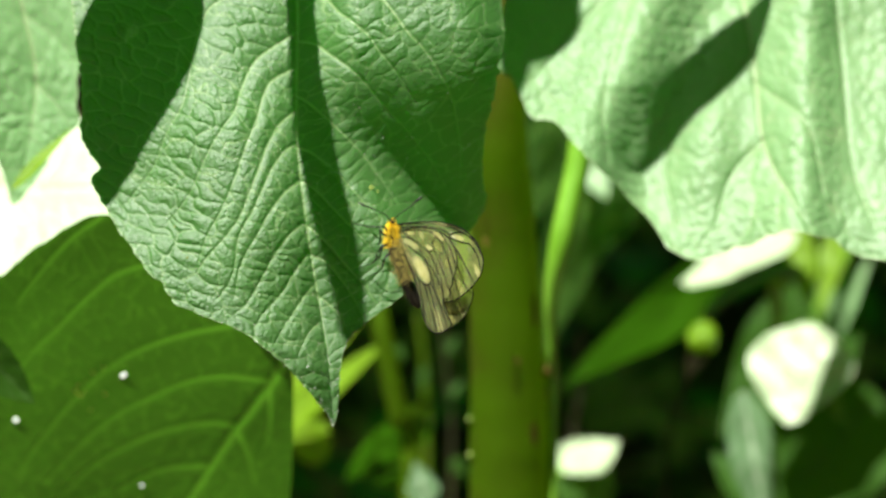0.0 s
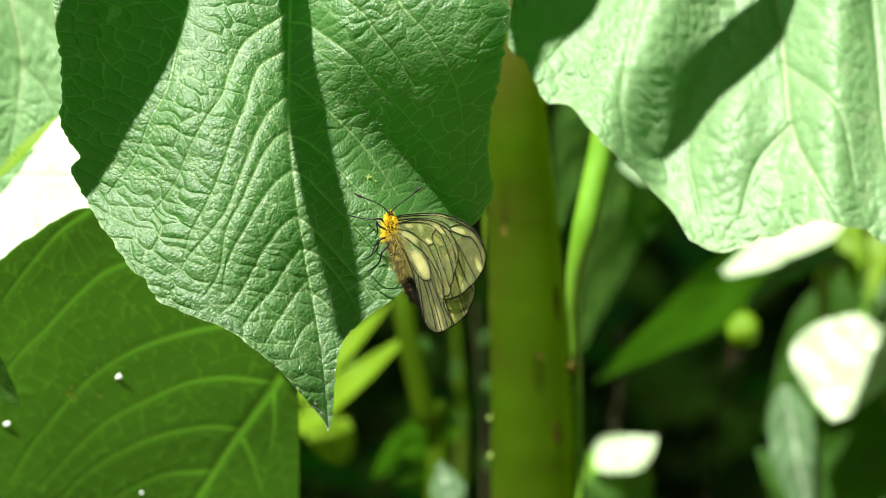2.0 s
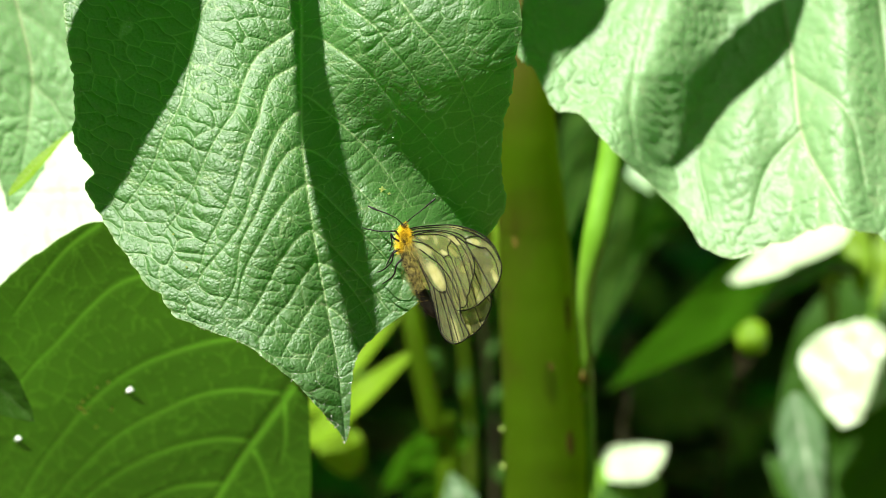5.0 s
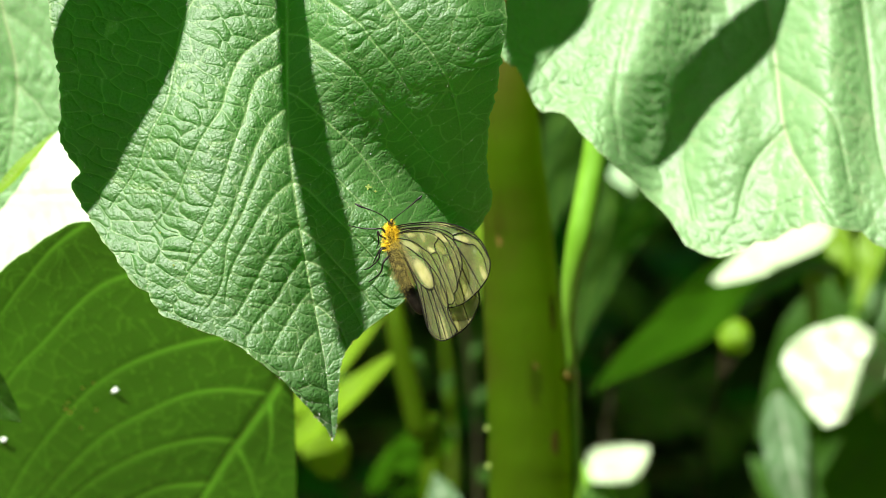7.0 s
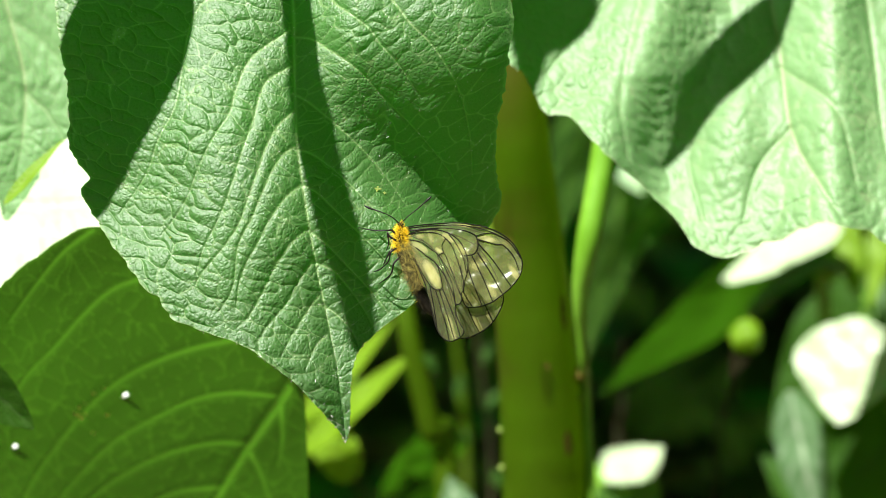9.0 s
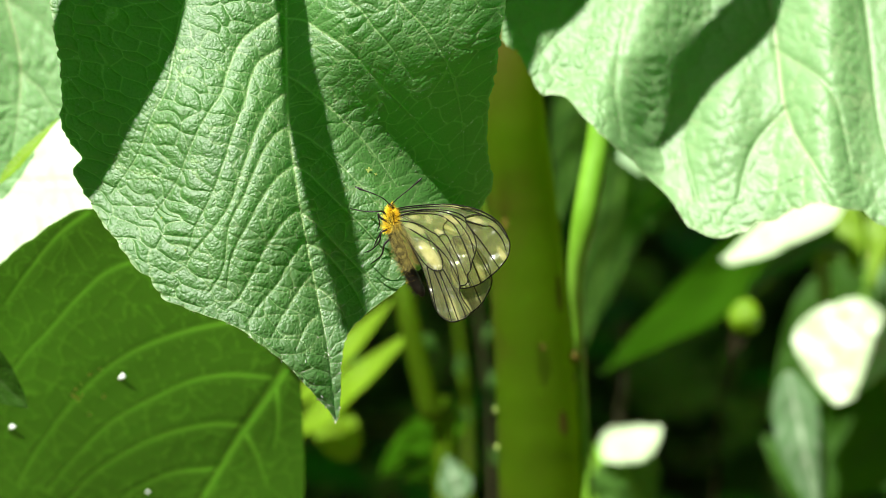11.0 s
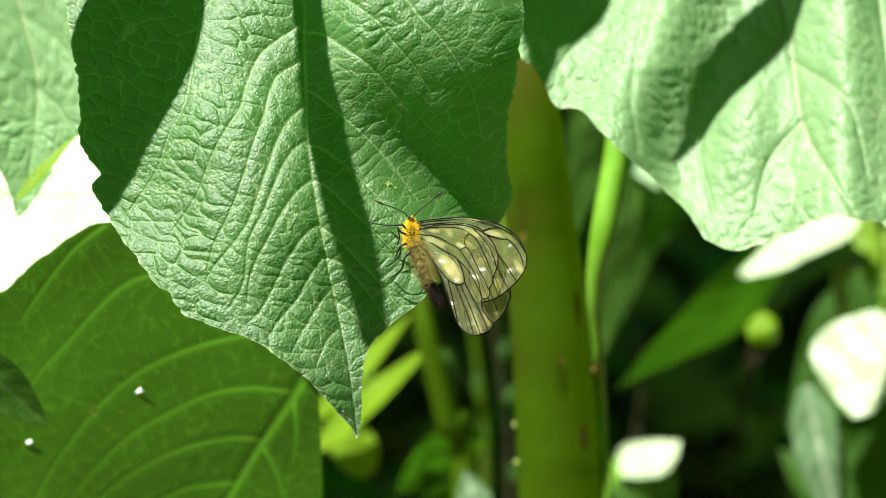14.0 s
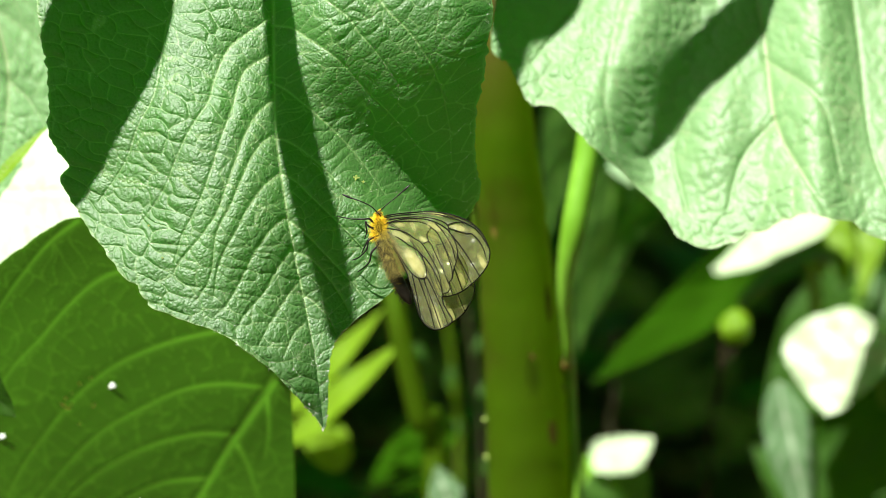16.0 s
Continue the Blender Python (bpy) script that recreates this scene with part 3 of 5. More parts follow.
main_leaf = put("leaf", blade("leaf", main_profile, LEAF, main_veins, True, (640, 500), main_shape, teeth=0.00025, rib=0.0003, puff=0.00105, puff_width=0.0042, side_mark=0.9, quilt=(0.0055, 0.0), vein_width=0.00034, netted=0.5,
                              ladder=(0.48, 0.877), levels=((0.0056, 0.0011, 0.0022), (0.0026, 0.00028, 0.0008), (0.0012, 0.00007, 0.0004)),
                              calm=lambda x, y: (0.5 + 0.5 * np.clip((-x - 0.022) / 0.03 + np.clip((y - 0.04) / 0.02, 0, 0.8), 0, 1)) * (1 - 0.85 * np.clip((0.062 - y) / 0.022, 0.2, 1) * np.clip((0.73 * (x + 0.041) + 0.68 * (y - 0.0414)) / 0.02, 0, 1))), tall_plant, VIEW, "large quilted green leaf with serrated edge hanging tip down")
put("petiole", tube("petiole", [(-0.0455, 0.1229, 0), (-0.0376, 0.2067, -0.036), stem_point(0.3, 0.09)], [0.002, 0.0022, 0.0026], STEM_BRIGHT), tall_plant, VIEW)


def right_shape(x, y):
    """A wavy sheet: a deep fold, a broad ridge and a ruffled lower edge."""
    lane = x - 0.062 - 0.42 * (y - 0.066)
    z = 0.007 * np.exp(-((lane + 0.004) / 0.011) ** 2) - 0.006 * np.exp(-((lane - 0.018) / 0.010) ** 2)
    z += 0.0085 * np.exp(-((x - 0.108 - 0.05 * y) / 0.009) ** 2) - 0.0025 * np.exp(-((x - 0.09 - 0.05 * y) / 0.007) ** 2)
    z -= 0.45 * (y - 0.02)
    trough = x - 0.0588 - 0.32 * (0.033 - y)
    z -= 0.0065 * np.exp(-np.where(trough < 0, trough / 0.008, trough / 0.02) ** 2) * np.clip((0.05 - y) / 0.02, 0, 1)
    z += 0.003 * np.sin(x * 130 + 1.0) * np.clip(-(y - 0.02) * 25, 0, 1)
    return z - 0.09 + 0.0012 * waves(x, y, 0.05, 21)


right_profile = [(0.0167, 0.0613, 0.0571, 0.0552), (0.0187, 0.0742, 0.0645, 0.0529), (0.0219, 0.0854, 0.071, 0.0504), (0.0248, 0.0935, 0.0742, 0.0449), (0.028, 0.0999, 0.0774, 0.0394), (0.0348, 0.1064, 0.0806, 0.0375), (0.0412, 0.1112, 0.0822, 0.0301), (0.0476, 0.116, 0.0838, 0.0241), (0.0621, 0.1241, 0.087, 0.0111), (0.0695, 0.1273, 0.0887, 0.0008), (0.0782, 0.1305, 0.0903, -0.0027), (0.0879, 0.1321, 0.0903, 0.0008), (0.0967, 0.1329, 0.0911, 0.004), (0.1039, 0.1329, 0.0911, 0.0061), (0.1152, 0.1321, 0.0903, 0.0055), (0.1232, 0.1305, 0.0903, 0.0011), (0.1345, 0.1273, 0.0887, -0.0018), (0.1474, 0.1224, 0.087, 0.0018), (0.1603, 0.1128, 0.0854, 0.0179), (0.1715, 0.0967, 0.0806, 0.0468), (0.1763, 0.0838, 0.0774, 0.071)]
right_veins = [[(0.1112, 0.0879)[::-1], (0.0613, 0.0953)[::-1], (0.0339, 0.0978)[::-1], (0.0179, 0.1047)[::-1], (0.0074, 0.1104)[::-1]],
               [(0.0951, 0.0637)[::-1], (0.071, 0.0553)[::-1], (0.0436, 0.0492)[::-1], (0.0259, 0.0508)[::-1]],
               [(0.1031, 0.1184)[::-1], (0.0581, 0.1224)[::-1], (0.0275, 0.1245)[::-1], (0.0066, 0.1313)[::-1]],
               [(0.0613, 0.0953)[::-1], (0.0468, 0.083)[::-1], (0.0291, 0.0693)[::-1], (0.0082, 0.0718)[::-1]],
               [(0.087, 0.0605)[::-1], (0.0677, 0.0412)[::-1], (0.0516, 0.0283)[::-1]],
               [(0.0339, 0.0978)[::-1], (0.0227, 0.0879)[::-1], (0.0066, 0.083)[::-1]],
               [(0.0516, 0.0959)[::-1], (0.0388, 0.1104)[::-1], (0.0179, 0.1152)[::-1]]]
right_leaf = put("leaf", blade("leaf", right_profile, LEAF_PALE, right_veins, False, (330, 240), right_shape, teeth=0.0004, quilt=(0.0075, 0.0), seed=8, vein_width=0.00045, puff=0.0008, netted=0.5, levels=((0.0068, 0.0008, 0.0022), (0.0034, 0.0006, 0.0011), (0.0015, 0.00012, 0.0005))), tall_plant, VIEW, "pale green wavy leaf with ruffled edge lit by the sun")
put("petiole", tube("petiole", [(0.0911, 0.1321, -0.09), (0.0728, 0.2025, -0.108), stem_point(0.27, 0.078)], [0.0022, 0.0026, 0.0035], STEM_BRIGHT), tall_plant, VIEW)


def left_shape(x, y):
    return -0.1 - 0.02 * (y - 0.04) + 0.002 * np.sin(x * 120) + 0.001 * waves(x, y, 0.04, 31)


left_profile = [(0.104, -0.1369, -0.1353, -0.1337), (0.0975, -0.145, -0.1337, -0.1207), (0.0845, -0.1515, -0.1304, -0.1102), (0.0716, -0.1515, -0.1272, -0.1081), (0.0553, -0.1499, -0.124, -0.109), (0.0423, -0.1459, -0.122, -0.109), (0.035, -0.141, -0.1207, -0.1097), (0.029, -0.1361, -0.1207, -0.1158), (0.0229, -0.1327, -0.1231, -0.1191), (0.0156, -0.1301, -0.1266, -0.1236), (0.0105, -0.1291, -0.1285, -0.1275)]
left_veins = [[(0.104, -0.1353)[::-1], (0.0716, -0.1272)[::-1], (0.0472, -0.1223)[::-1], (0.018, -0.1259)[::-1]], [(0.0472, -0.1223)[::-1], (0.0407, -0.1158)[::-1], (0.0334, -0.1113)[::-1]], [(0.0683, -0.1266)[::-1], (0.0618, -0.1175)[::-1], (0.0537, -0.1102)[::-1]]]
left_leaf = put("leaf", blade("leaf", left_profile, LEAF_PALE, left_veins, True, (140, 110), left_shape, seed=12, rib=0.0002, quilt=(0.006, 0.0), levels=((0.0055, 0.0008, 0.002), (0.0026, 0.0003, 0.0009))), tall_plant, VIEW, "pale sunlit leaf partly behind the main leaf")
put("curled_edge", small_leaf("curled_edge", 0.026, 0.0042, LEAF_LIME, 0.2, 0.02, (30, 9)), left_leaf, laid((-0.1285, 0.0149, -0.0948), (-0.1121, 0.0328, -0.0948), (-0.5, 0.2, 0.8)), "bright yellow-green curled leaf edge")
for place, size in (((-0.0199, 0.0165, 0), 0.0012), ((-0.0747, 0.0043, 0), 0.0005), ((-0.0709, -0.0043, 0), 0.0005), ((-0.018, 0.0154, 0), 0.0006)):
    mark = Vector(place)
    mark.z = float(main_shape(np.array([mark.x]), np.array([mark.y]))[0]) + 0.0014
    star = bmesh.new()
    bmesh.ops.create_icosphere(star, subdivisions=3, radius=size)
    for v in star.verts:
        turn = math.atan2(v.co.y, v.co.x)
        v.co = Vector((v.co.x, v.co.y * 0.8, v.co.z * 0.08)) * (0.62 + 0.28 * math.cos(4 * turn + 0.6) + 0.1 * math.cos(7 * turn))
    star_me = bpy.data.meshes.new("scar")
    star.to_mesh(star_me)
    star.free()
    star_me.materials.append(SCAR)
    put("scar", star_me, main_leaf, VIEW @ Matrix.Translation(mark))


def hairs(leaf, count, length, seed):
    """Short glassy hairs that stand on the veins and ridges of a leaf."""
    rng = random.Random(seed)
    me = leaf.data
    marks = np.zeros(len(me.vertices), np.float32)
    me.attributes["vein"].data.foreach_get("value", marks)
    inner = np.abs(np.arange(len(marks)) % 500 - 249.5) < 242
    likely = np.nonzero((marks > 0.35) & inner)[0]
    verts, faces = [], []
    for _ in range(count):
        v = me.vertices[int(rng.choice(likely))] if rng.random() < 0.75 else me.vertices[rng.randrange(len(me.vertices))]
        grow = (v.normal + Vector((rng.gauss(0, 0.5), rng.gauss(-0.3, 0.5), rng.gauss(0, 0.3)))).normalized()
        size, side, b = length * rng.uniform(0.5, 1.4), grow.orthogonal().normalized() * 0.00011, len(verts)
        third = grow.cross(side)
        for q, w in ((0, 1.0), (1, 0.3)):
            at = v.co + grow * size * q
            verts += [at + side * w, at - side * 0.5 * w + third * 0.87 * w, at - side * 0.5 * w - third * 0.87 * w]
        faces += [(b, b + 1, b + 4, b + 3), (b + 1, b + 2, b + 5, b + 4), (b + 2, b, b + 3, b + 5)]
    ob = put("leaf_hairs", mesh_of("leaf_hairs", verts, faces, HAIR), leaf)
    ob["kind"] = "stuff"


hairs(main_leaf, 11000, 0.0006, 8)

# ---- leaves added out of view, higher up on the same plant, to shade it ----
def shade_leaf(plant, corner_a, corner_b, width, height, seed, low=None):
    """An unseen upper leaf, added on the sun's side of the places it shades."""
    toward = VIEW.to_3x3().inverted() @ SUN
    a, b = Vector(corner_a) + toward * (height if low is None else low), Vector(corner_b) + toward * height
    put("leaf", small_leaf("leaf", span(a, b), width, LEAF, 0.1, 0.02, seed=seed, point=3.0), plant, laid(a, b, toward))
    return a, b


def upper_stalk(a, height):
    put("petiole", tube("petiole", [a, Vector(a) * 0.5 + Vector(stem_point(height, 0.066 + 0.4 * (height - 0.24))) * 0.5 + Vector((0, 0.06, 0.02)), stem_point(height, 0.066 + 0.4 * (height - 0.24))], [0.0008, 0.0009, 0.001], STEM_BRIGHT), tall_plant, VIEW)


for base, tip_end, width, far, on in (((0.0154, 0.1305, -0.09), (0.0114, 0.0642, -0.09), 0.027, 0.24, 0.30), ((0.0859, 0.1144, -0.09), (0.0484, 0.0323, -0.09), 0.015, 0.22, 0.32)):
    ends = shade_leaf(tall_plant, base, tip_end, width, far, 31)
    upper_stalk(ends[0], on)
sunward = VIEW.to_3x3().inverted() @ SUN
put("petiole", tube("petiole", [(-0.1353, 0.1032, -0.1008), (-0.07, 0.14, -0.17), stem_point(0.12, 0.022)], [0.002, 0.0024, 0.003], STEM_BRIGHT), tall_plant, VIEW)
ends = shade_leaf(tall_plant, (-0.0897, 0.1139, 0), (-0.1081, 0.0001, 0), 0.036, 0.17, 31, 0.06)
put("petiole", tube("petiole", [ends[0], (-0.08, 0.32, 0.03), stem_point(0.33, 0.102)], [0.0018, 0.002, 0.0024], STEM_BRIGHT), tall_plant, VIEW)
# Thick stalk added out of view, to throw the shadow band along the midrib.
bar = [Vector(p) + sunward * far for p, far in (((-0.0488, 0.1019, 0), 0.1), ((-0.0445, 0.066, 0), 0.115), ((-0.0386, 0.0361, 0), 0.14), ((-0.0304, 0.0061, 0), 0.18), ((-0.0242, -0.0253, 0), 0.22))]
put("petiole", tube("petiole", [stem_point(0.345, 0.108), (0.0, 0.33, -0.06), (-0.07, 0.24, 0.045)] + bar, [0.003, 0.003, 0.0035, 0.004, 0.0042, 0.0047, 0.005, 0.0033], STEM, 14, 60), tall_plant, VIEW)

# ---- the second plant, seen from below its big leaf ----
low_plant = empty("low_broadleaf_plant", VIEW @ Matrix.Translation((-0.06, -0.44, -0.30)), "lower broad-leaved plant with ribbed leaf undersides and white specks", "plant")


def under_shape(x, y):
    return -0.115 + 1.1 * (y + 0.035) + 0.001 * waves(x, y, 0.06, 41)


under_profile = [(-0.1827, -0.0425, -0.0556, -0.0687), (-0.1614, -0.0261, -0.0589, -0.095), (-0.1385, -0.0154, -0.0638, -0.1114), (-0.1286, -0.0094, -0.0671, -0.1163), (-0.122, -0.0036, -0.0687, -0.1179), (-0.1122, 0.0026, -0.072, -0.1196), (-0.1024, 0.0074, -0.072, -0.1196), (-0.0892, 0.0067, -0.0704, -0.1163), (-0.0745, 0.0051, -0.0622, -0.1114), (-0.0597, 0.0002, -0.054, -0.1048), (-0.0515, -0.008, -0.0433, -0.0999), (-0.0466, -0.0195, -0.0379, -0.0917), (-0.044, -0.0343, -0.0392, -0.0753), (-0.0433, -0.0425, -0.0458, -0.0523)]
UNDER_VEINS = (
    [(-45.7, -36.3), (-49.9, -42.8), (-56.4, -51.7), (-62.6, -60.1), (-69.6, -71.1), (-77.5, -83.5)],
    [(-62.5, -25.2), (-74.0, -27.5), (-85.4, -31.2), (-95.9, -36.3), (-106.5, -44.5), (-115.3, -54.0), (-123.3, -63.7), (-130.3, -74.4)],
    [(-52.1, -42.2), (-63.3, -41.1), (-75.0, -42.8), (-87.7, -48.4), (-99.9, -55.2), (-111.4, -65.4), (-121.2, -76.2)],
    [(-61.1, -56.8), (-70.8, -56.3), (-84.3, -59.2), (-97.4, -65.1), (-109.0, -72.9), (-114.6, -78.9)],
    [(-77.5, -5.9), (-87.1, -7.0), (-96.7, -10.3), (-105.7, -17.6), (-114.7, -26.7), (-123.7, -35.1), (-131.3, -44.5)],
    [(-70.6, -70.2), (-81.8, -71.1), (-89.6, -73.7), (-99.3, -78.9)],
    [(-60.1, -60.1), (-57.6, -66.3), (-55.3, -76.2)],
    [(-50.6, -45.3), (-50.7, -54.9), (-52.4, -63.7)],
    [(-100.4, 6.8), (-109.7, 0.2), (-119.5, -10.3), (-126.9, -19.3)],
)
under_veins = [[(x / 1000, y / 1000) for x, y in path] for path in UNDER_VEINS]
under_veins += [[(x - 0.0006 * side, y + 0.0004 * side) for x, y in under_veins[0]] for side in (-1, 1)]
under_leaf = put("leaf", blade("leaf", under_profile, LEAF_UNDER, under_veins, False, (260, 220), under_shape, teeth=0.0002, rib=-0.0002, puff=0.0, quilt=(0.006, 0.0003), seed=14, vein_width=0.0007, netted=0.34, side_mark=1.0, puff_width=0.006), low_plant, VIEW, "ribbed green leaf underside in shade with white specks")
SPECKS = ((-0.0955, -0.0412, 0.0012), (-0.1296, -0.0563, 0.0011), (-0.0913, -0.0774, 0.0007))
eaten = bmesh.new()
eaten.from_mesh(under_leaf.data)
holes = [f for f in eaten.faces if any(math.hypot(f.calc_center_median().x - x, f.calc_center_median().y - y) < 0.7 * size for x, y, size in SPECKS)]
bmesh.ops.delete(eaten, geom=holes, context="FACES")
eaten.to_mesh(under_leaf.data)
eaten.free()
for *spot, size in SPECKS:
    spot = Vector((*spot, float(under_shape(np.array([spot[0]]), np.array([spot[1]]))[0]) - 0.0007))
    bm = bmesh.new()
    bmesh.ops.create_icosphere(bm, subdivisions=2, radius=size)
    for v in bm.verts:
        v.co = Vector((v.co.x * 1.2 + v.co.y * 0.5, v.co.y * 0.8 + v.co.x * 0.3, v.co.z * 0.2)) * (1 + 0.25 * noise.noise(v.co * 900))
    bm_me = bpy.data.meshes.new("speck")
    bm.to_mesh(bm_me)
    bm.free()
    bm_me.materials.append(SPOT)
    speck = put("speck", bm_me, under_leaf, VIEW @ Matrix.Translation(spot))
rust_rng = random.Random(21)
for k in range(11):
    spot = (-0.108 + rust_rng.gauss(0, 0.004), -0.047 + rust_rng.gauss(0, 0.005))
    spot = Vector((*spot, float(under_shape(np.array([spot[0]]), np.array([spot[1]]))[0]) + 0.0016))
    bm = bmesh.new()
    bmesh.ops.create_icosphere(bm, subdivisions=1, radius=rust_rng.uniform(0.0003, 0.0007))
    bm_me = bpy.data.meshes.new("rust_spot")
    bm.to_mesh(bm_me)
    bm.free()
    bm_me.materials.append(RUST)
    put("rust_spot", bm_me, under_leaf, VIEW @ Matrix.Translation(spot))
put("petiole", tube("petiole", [(-0.0802, -0.0908, -0.102), (-0.0912, -0.1608, -0.144), (-0.087, -0.4519, -0.336), (-0.06, -0.44, -0.30)], [0.002, 0.003, 0.004, 0.005], STEM_BRIGHT), low_plant, VIEW)
# The darker green stands in for the shadow on this leaf tip.
put("leaf", small_leaf("leaf", 0.034, 0.017, LEAF_DARK, 0.25, 0.05, point=0.7), low_plant, laid((-0.1446, -0.0256, -0.09), (-0.1198, -0.0505, -0.09), (0.3, -0.7, 0.7)), "small leaf tip, its green darkened for shade")
bright_leaf = put("leaf", blade("leaf", [(-0.1649, 0.0456, 0.0194, -0.0138), (-0.1474, 0.0465, 0.0194, -0.0173), (-0.1369, 0.0438, 0.0176, -0.0173), (-0.1265, 0.0421, 0.0159, -0.0155), (-0.1177, 0.0403, 0.0141, -0.0138), (-0.1072, 0.0395, 0.0159, -0.0051), (-0.0968, 0.0316, 0.0176, 0.0037), (-0.0863, 0.0211, 0.0194, 0.0176)], LEAF_GLARE,
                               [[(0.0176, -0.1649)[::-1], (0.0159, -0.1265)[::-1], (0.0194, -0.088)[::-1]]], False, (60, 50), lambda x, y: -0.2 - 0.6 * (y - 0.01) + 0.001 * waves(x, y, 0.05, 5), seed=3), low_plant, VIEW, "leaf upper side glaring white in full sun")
put("petiole", tube("petiole", [(-0.0863, 0.0194, -0.2004), (-0.0815, -0.0645, -0.24), (-0.06, -0.44, -0.30)], [0.002, 0.003, 0.004], STEM_BRIGHT), low_plant, VIEW)

# ---- plants behind ----
def leaf_on(parent, base, tip, width, material, facing=(0, 0.3, 1), label="", **more):
    return put("leaf", small_leaf("leaf", span(base, tip), width, material, **more), parent, laid(base, tip, facing), label)


def stalk_on(parent, points, radii, material=STEM_BRIGHT, name="stalk", n=30, **more):
    return put(name, tube(name, points, radii, material, 12, n, **more), parent, VIEW)


def foot(x, d):
    """Where the ground lies below a place of that depth, in the leaning frame."""
    return (x, (-0.5 + 0.342 * d) / 0.94 - 0.0, -d)


side_plant = empty("slender_plant", VIEW @ Matrix.Translation(foot(0.05, 0.27)), "slender plant with lance-shaped leaves behind the thick stem", "plant")
stalk_on(side_plant, [(0.0485, 0.042, -0.198), (0.0464, 0.0263, -0.198), (0.042, 0.0037, -0.198), (0.0392, -0.0138, -0.204), (0.0403, -0.0351, -0.216), (0.0424, -0.0824, -0.24), foot(0.05, 0.27)], [0.0040, 0.0040, 0.0040, 0.0026, 0.0016, 0.0016, 0.002], n=50)
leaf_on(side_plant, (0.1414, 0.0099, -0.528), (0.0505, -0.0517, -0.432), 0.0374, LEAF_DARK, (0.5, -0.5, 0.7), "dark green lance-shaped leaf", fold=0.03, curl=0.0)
leaf_on(side_plant, (0.1402, 0.0084, -0.438), (0.0955, -0.0099, -0.426), 0.024, LEAF_GLARE, (-0.3, 0.85, 0.6), "leaf glaring in the sun", fold=0.1, curl=0.05)
leaf_on(side_plant, (0.1223, -0.0008, -0.432), (0.0972, -0.0131, -0.42), 0.0143, LEAF_GLARE, (-0.35, 0.6, 0.7), "leaf glaring in the sun", fold=0.1, curl=0.0)
leaf_on(side_plant, (0.1355, -0.0043, -0.444), (0.1064, -0.0227, -0.438), 0.0099, LEAF_PALE, (-0.3, 0.9, 0.5), fold=0.1, curl=-0.1)
leaf_on(side_plant, (0.1278, 0.0033, -0.45), (0.1402, -0.0132, -0.45), 0.0154, LEAF_LIME, (-0.3, 0.4, 0.9), fold=0.1, curl=0.0)
leaf_on(side_plant, (0.1309, 0.013, -0.504), (0.1479, -0.0168, -0.504), 0.0176, LEAF_UNDER, (0.3, -0.6, 0.8), fold=0.1, curl=0.0)
stalk_on(side_plant, [(0.1322, 0.0126, -0.4536), (0.1336, -0.006, -0.4536), (0.1367, -0.0331, -0.4704), (0.1352, -0.0976, -0.504), foot(0.05, 0.365)], [0.002, 0.0028, 0.002, 0.002])
stalk_on(side_plant, [(0.1701, 0.0129, -0.492), (0.1617, -0.0061, -0.492), (0.1543, -0.0219, -0.492)], [0.003, 0.003, 0.002])

stalk_on(side_plant, [(0.1065, -0.0244, -0.44), (0.1137, -0.0162, -0.44), (0.1239, -0.009, -0.44), (0.1342, -0.0059, -0.445), (0.143, -0.0082, -0.45)], [0.0012, 0.0028, 0.0032, 0.0030, 0.0022], LEAF_GREY, "arching_leaf")
leaf_on(side_plant, (0.1420, 0.012, -0.455), (0.1472, -0.0205, -0.45), 0.012, LEAF_LIME, (-0.3, 0.5, 0.8), "bright yellow-green young leaf", fold=0.15, curl=0.0)
leaf_on(side_plant, (0.1580, 0.012, -0.455), (0.1515, -0.0230, -0.45), 0.0105, LEAF_LIME, (-0.4, 0.5, 0.8), "bright yellow-green young leaf", fold=0.15, curl=0.0)
leaf_on(side_plant, (0.0721, 0.0517, -0.52), (0.0485, -0.0427, -0.52), 0.032, LEAF_UNDER, (0.4, -0.5, 0.75), fold=0.05, curl=0.0)
leaf_on(side_plant, (0.0549, 0.0786, -0.4536), (0.037, 0.0022, -0.4368), 0.0308, LEAF_UNDER, (0.4, -0.6, 0.7), fold=0.05, curl=0.0)
leaf_on(side_plant, (0.0606, 0.0398, -0.4704), (0.0693, 0.0198, -0.4536), 0.0132, LEAF_PALE, (-0.3, 0.6, 0.8), fold=0.1, curl=0.0)
leaf_on(side_plant, (0.0842, 0.0427, -0.504), (0.0629, -0.0083, -0.504), 0.033, LEAF_UNDER, (0.4, -0.6, 0.7), fold=0.05, curl=0.0)

weed = empty("weed", VIEW @ Matrix.Translation(foot(0.11, 0.446)), "leafy weed with leaves glaring white in the sun", "plant", "weeds behind the stem")
leaf_on(weed, (0.1425, -0.0248, -0.396), (0.1348, -0.0630, -0.39), 0.042, LEAF_GLARE, (-0.3, 0.75, 0.6), "pale leaf glaring white in the sun", fold=0.05, curl=0.0, point=1.0, teeth=0.06)
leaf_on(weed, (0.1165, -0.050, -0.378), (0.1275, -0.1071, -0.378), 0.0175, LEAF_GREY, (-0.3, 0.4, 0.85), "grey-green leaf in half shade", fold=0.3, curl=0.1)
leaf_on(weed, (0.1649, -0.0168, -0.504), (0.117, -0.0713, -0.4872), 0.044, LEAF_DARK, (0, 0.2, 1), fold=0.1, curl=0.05)
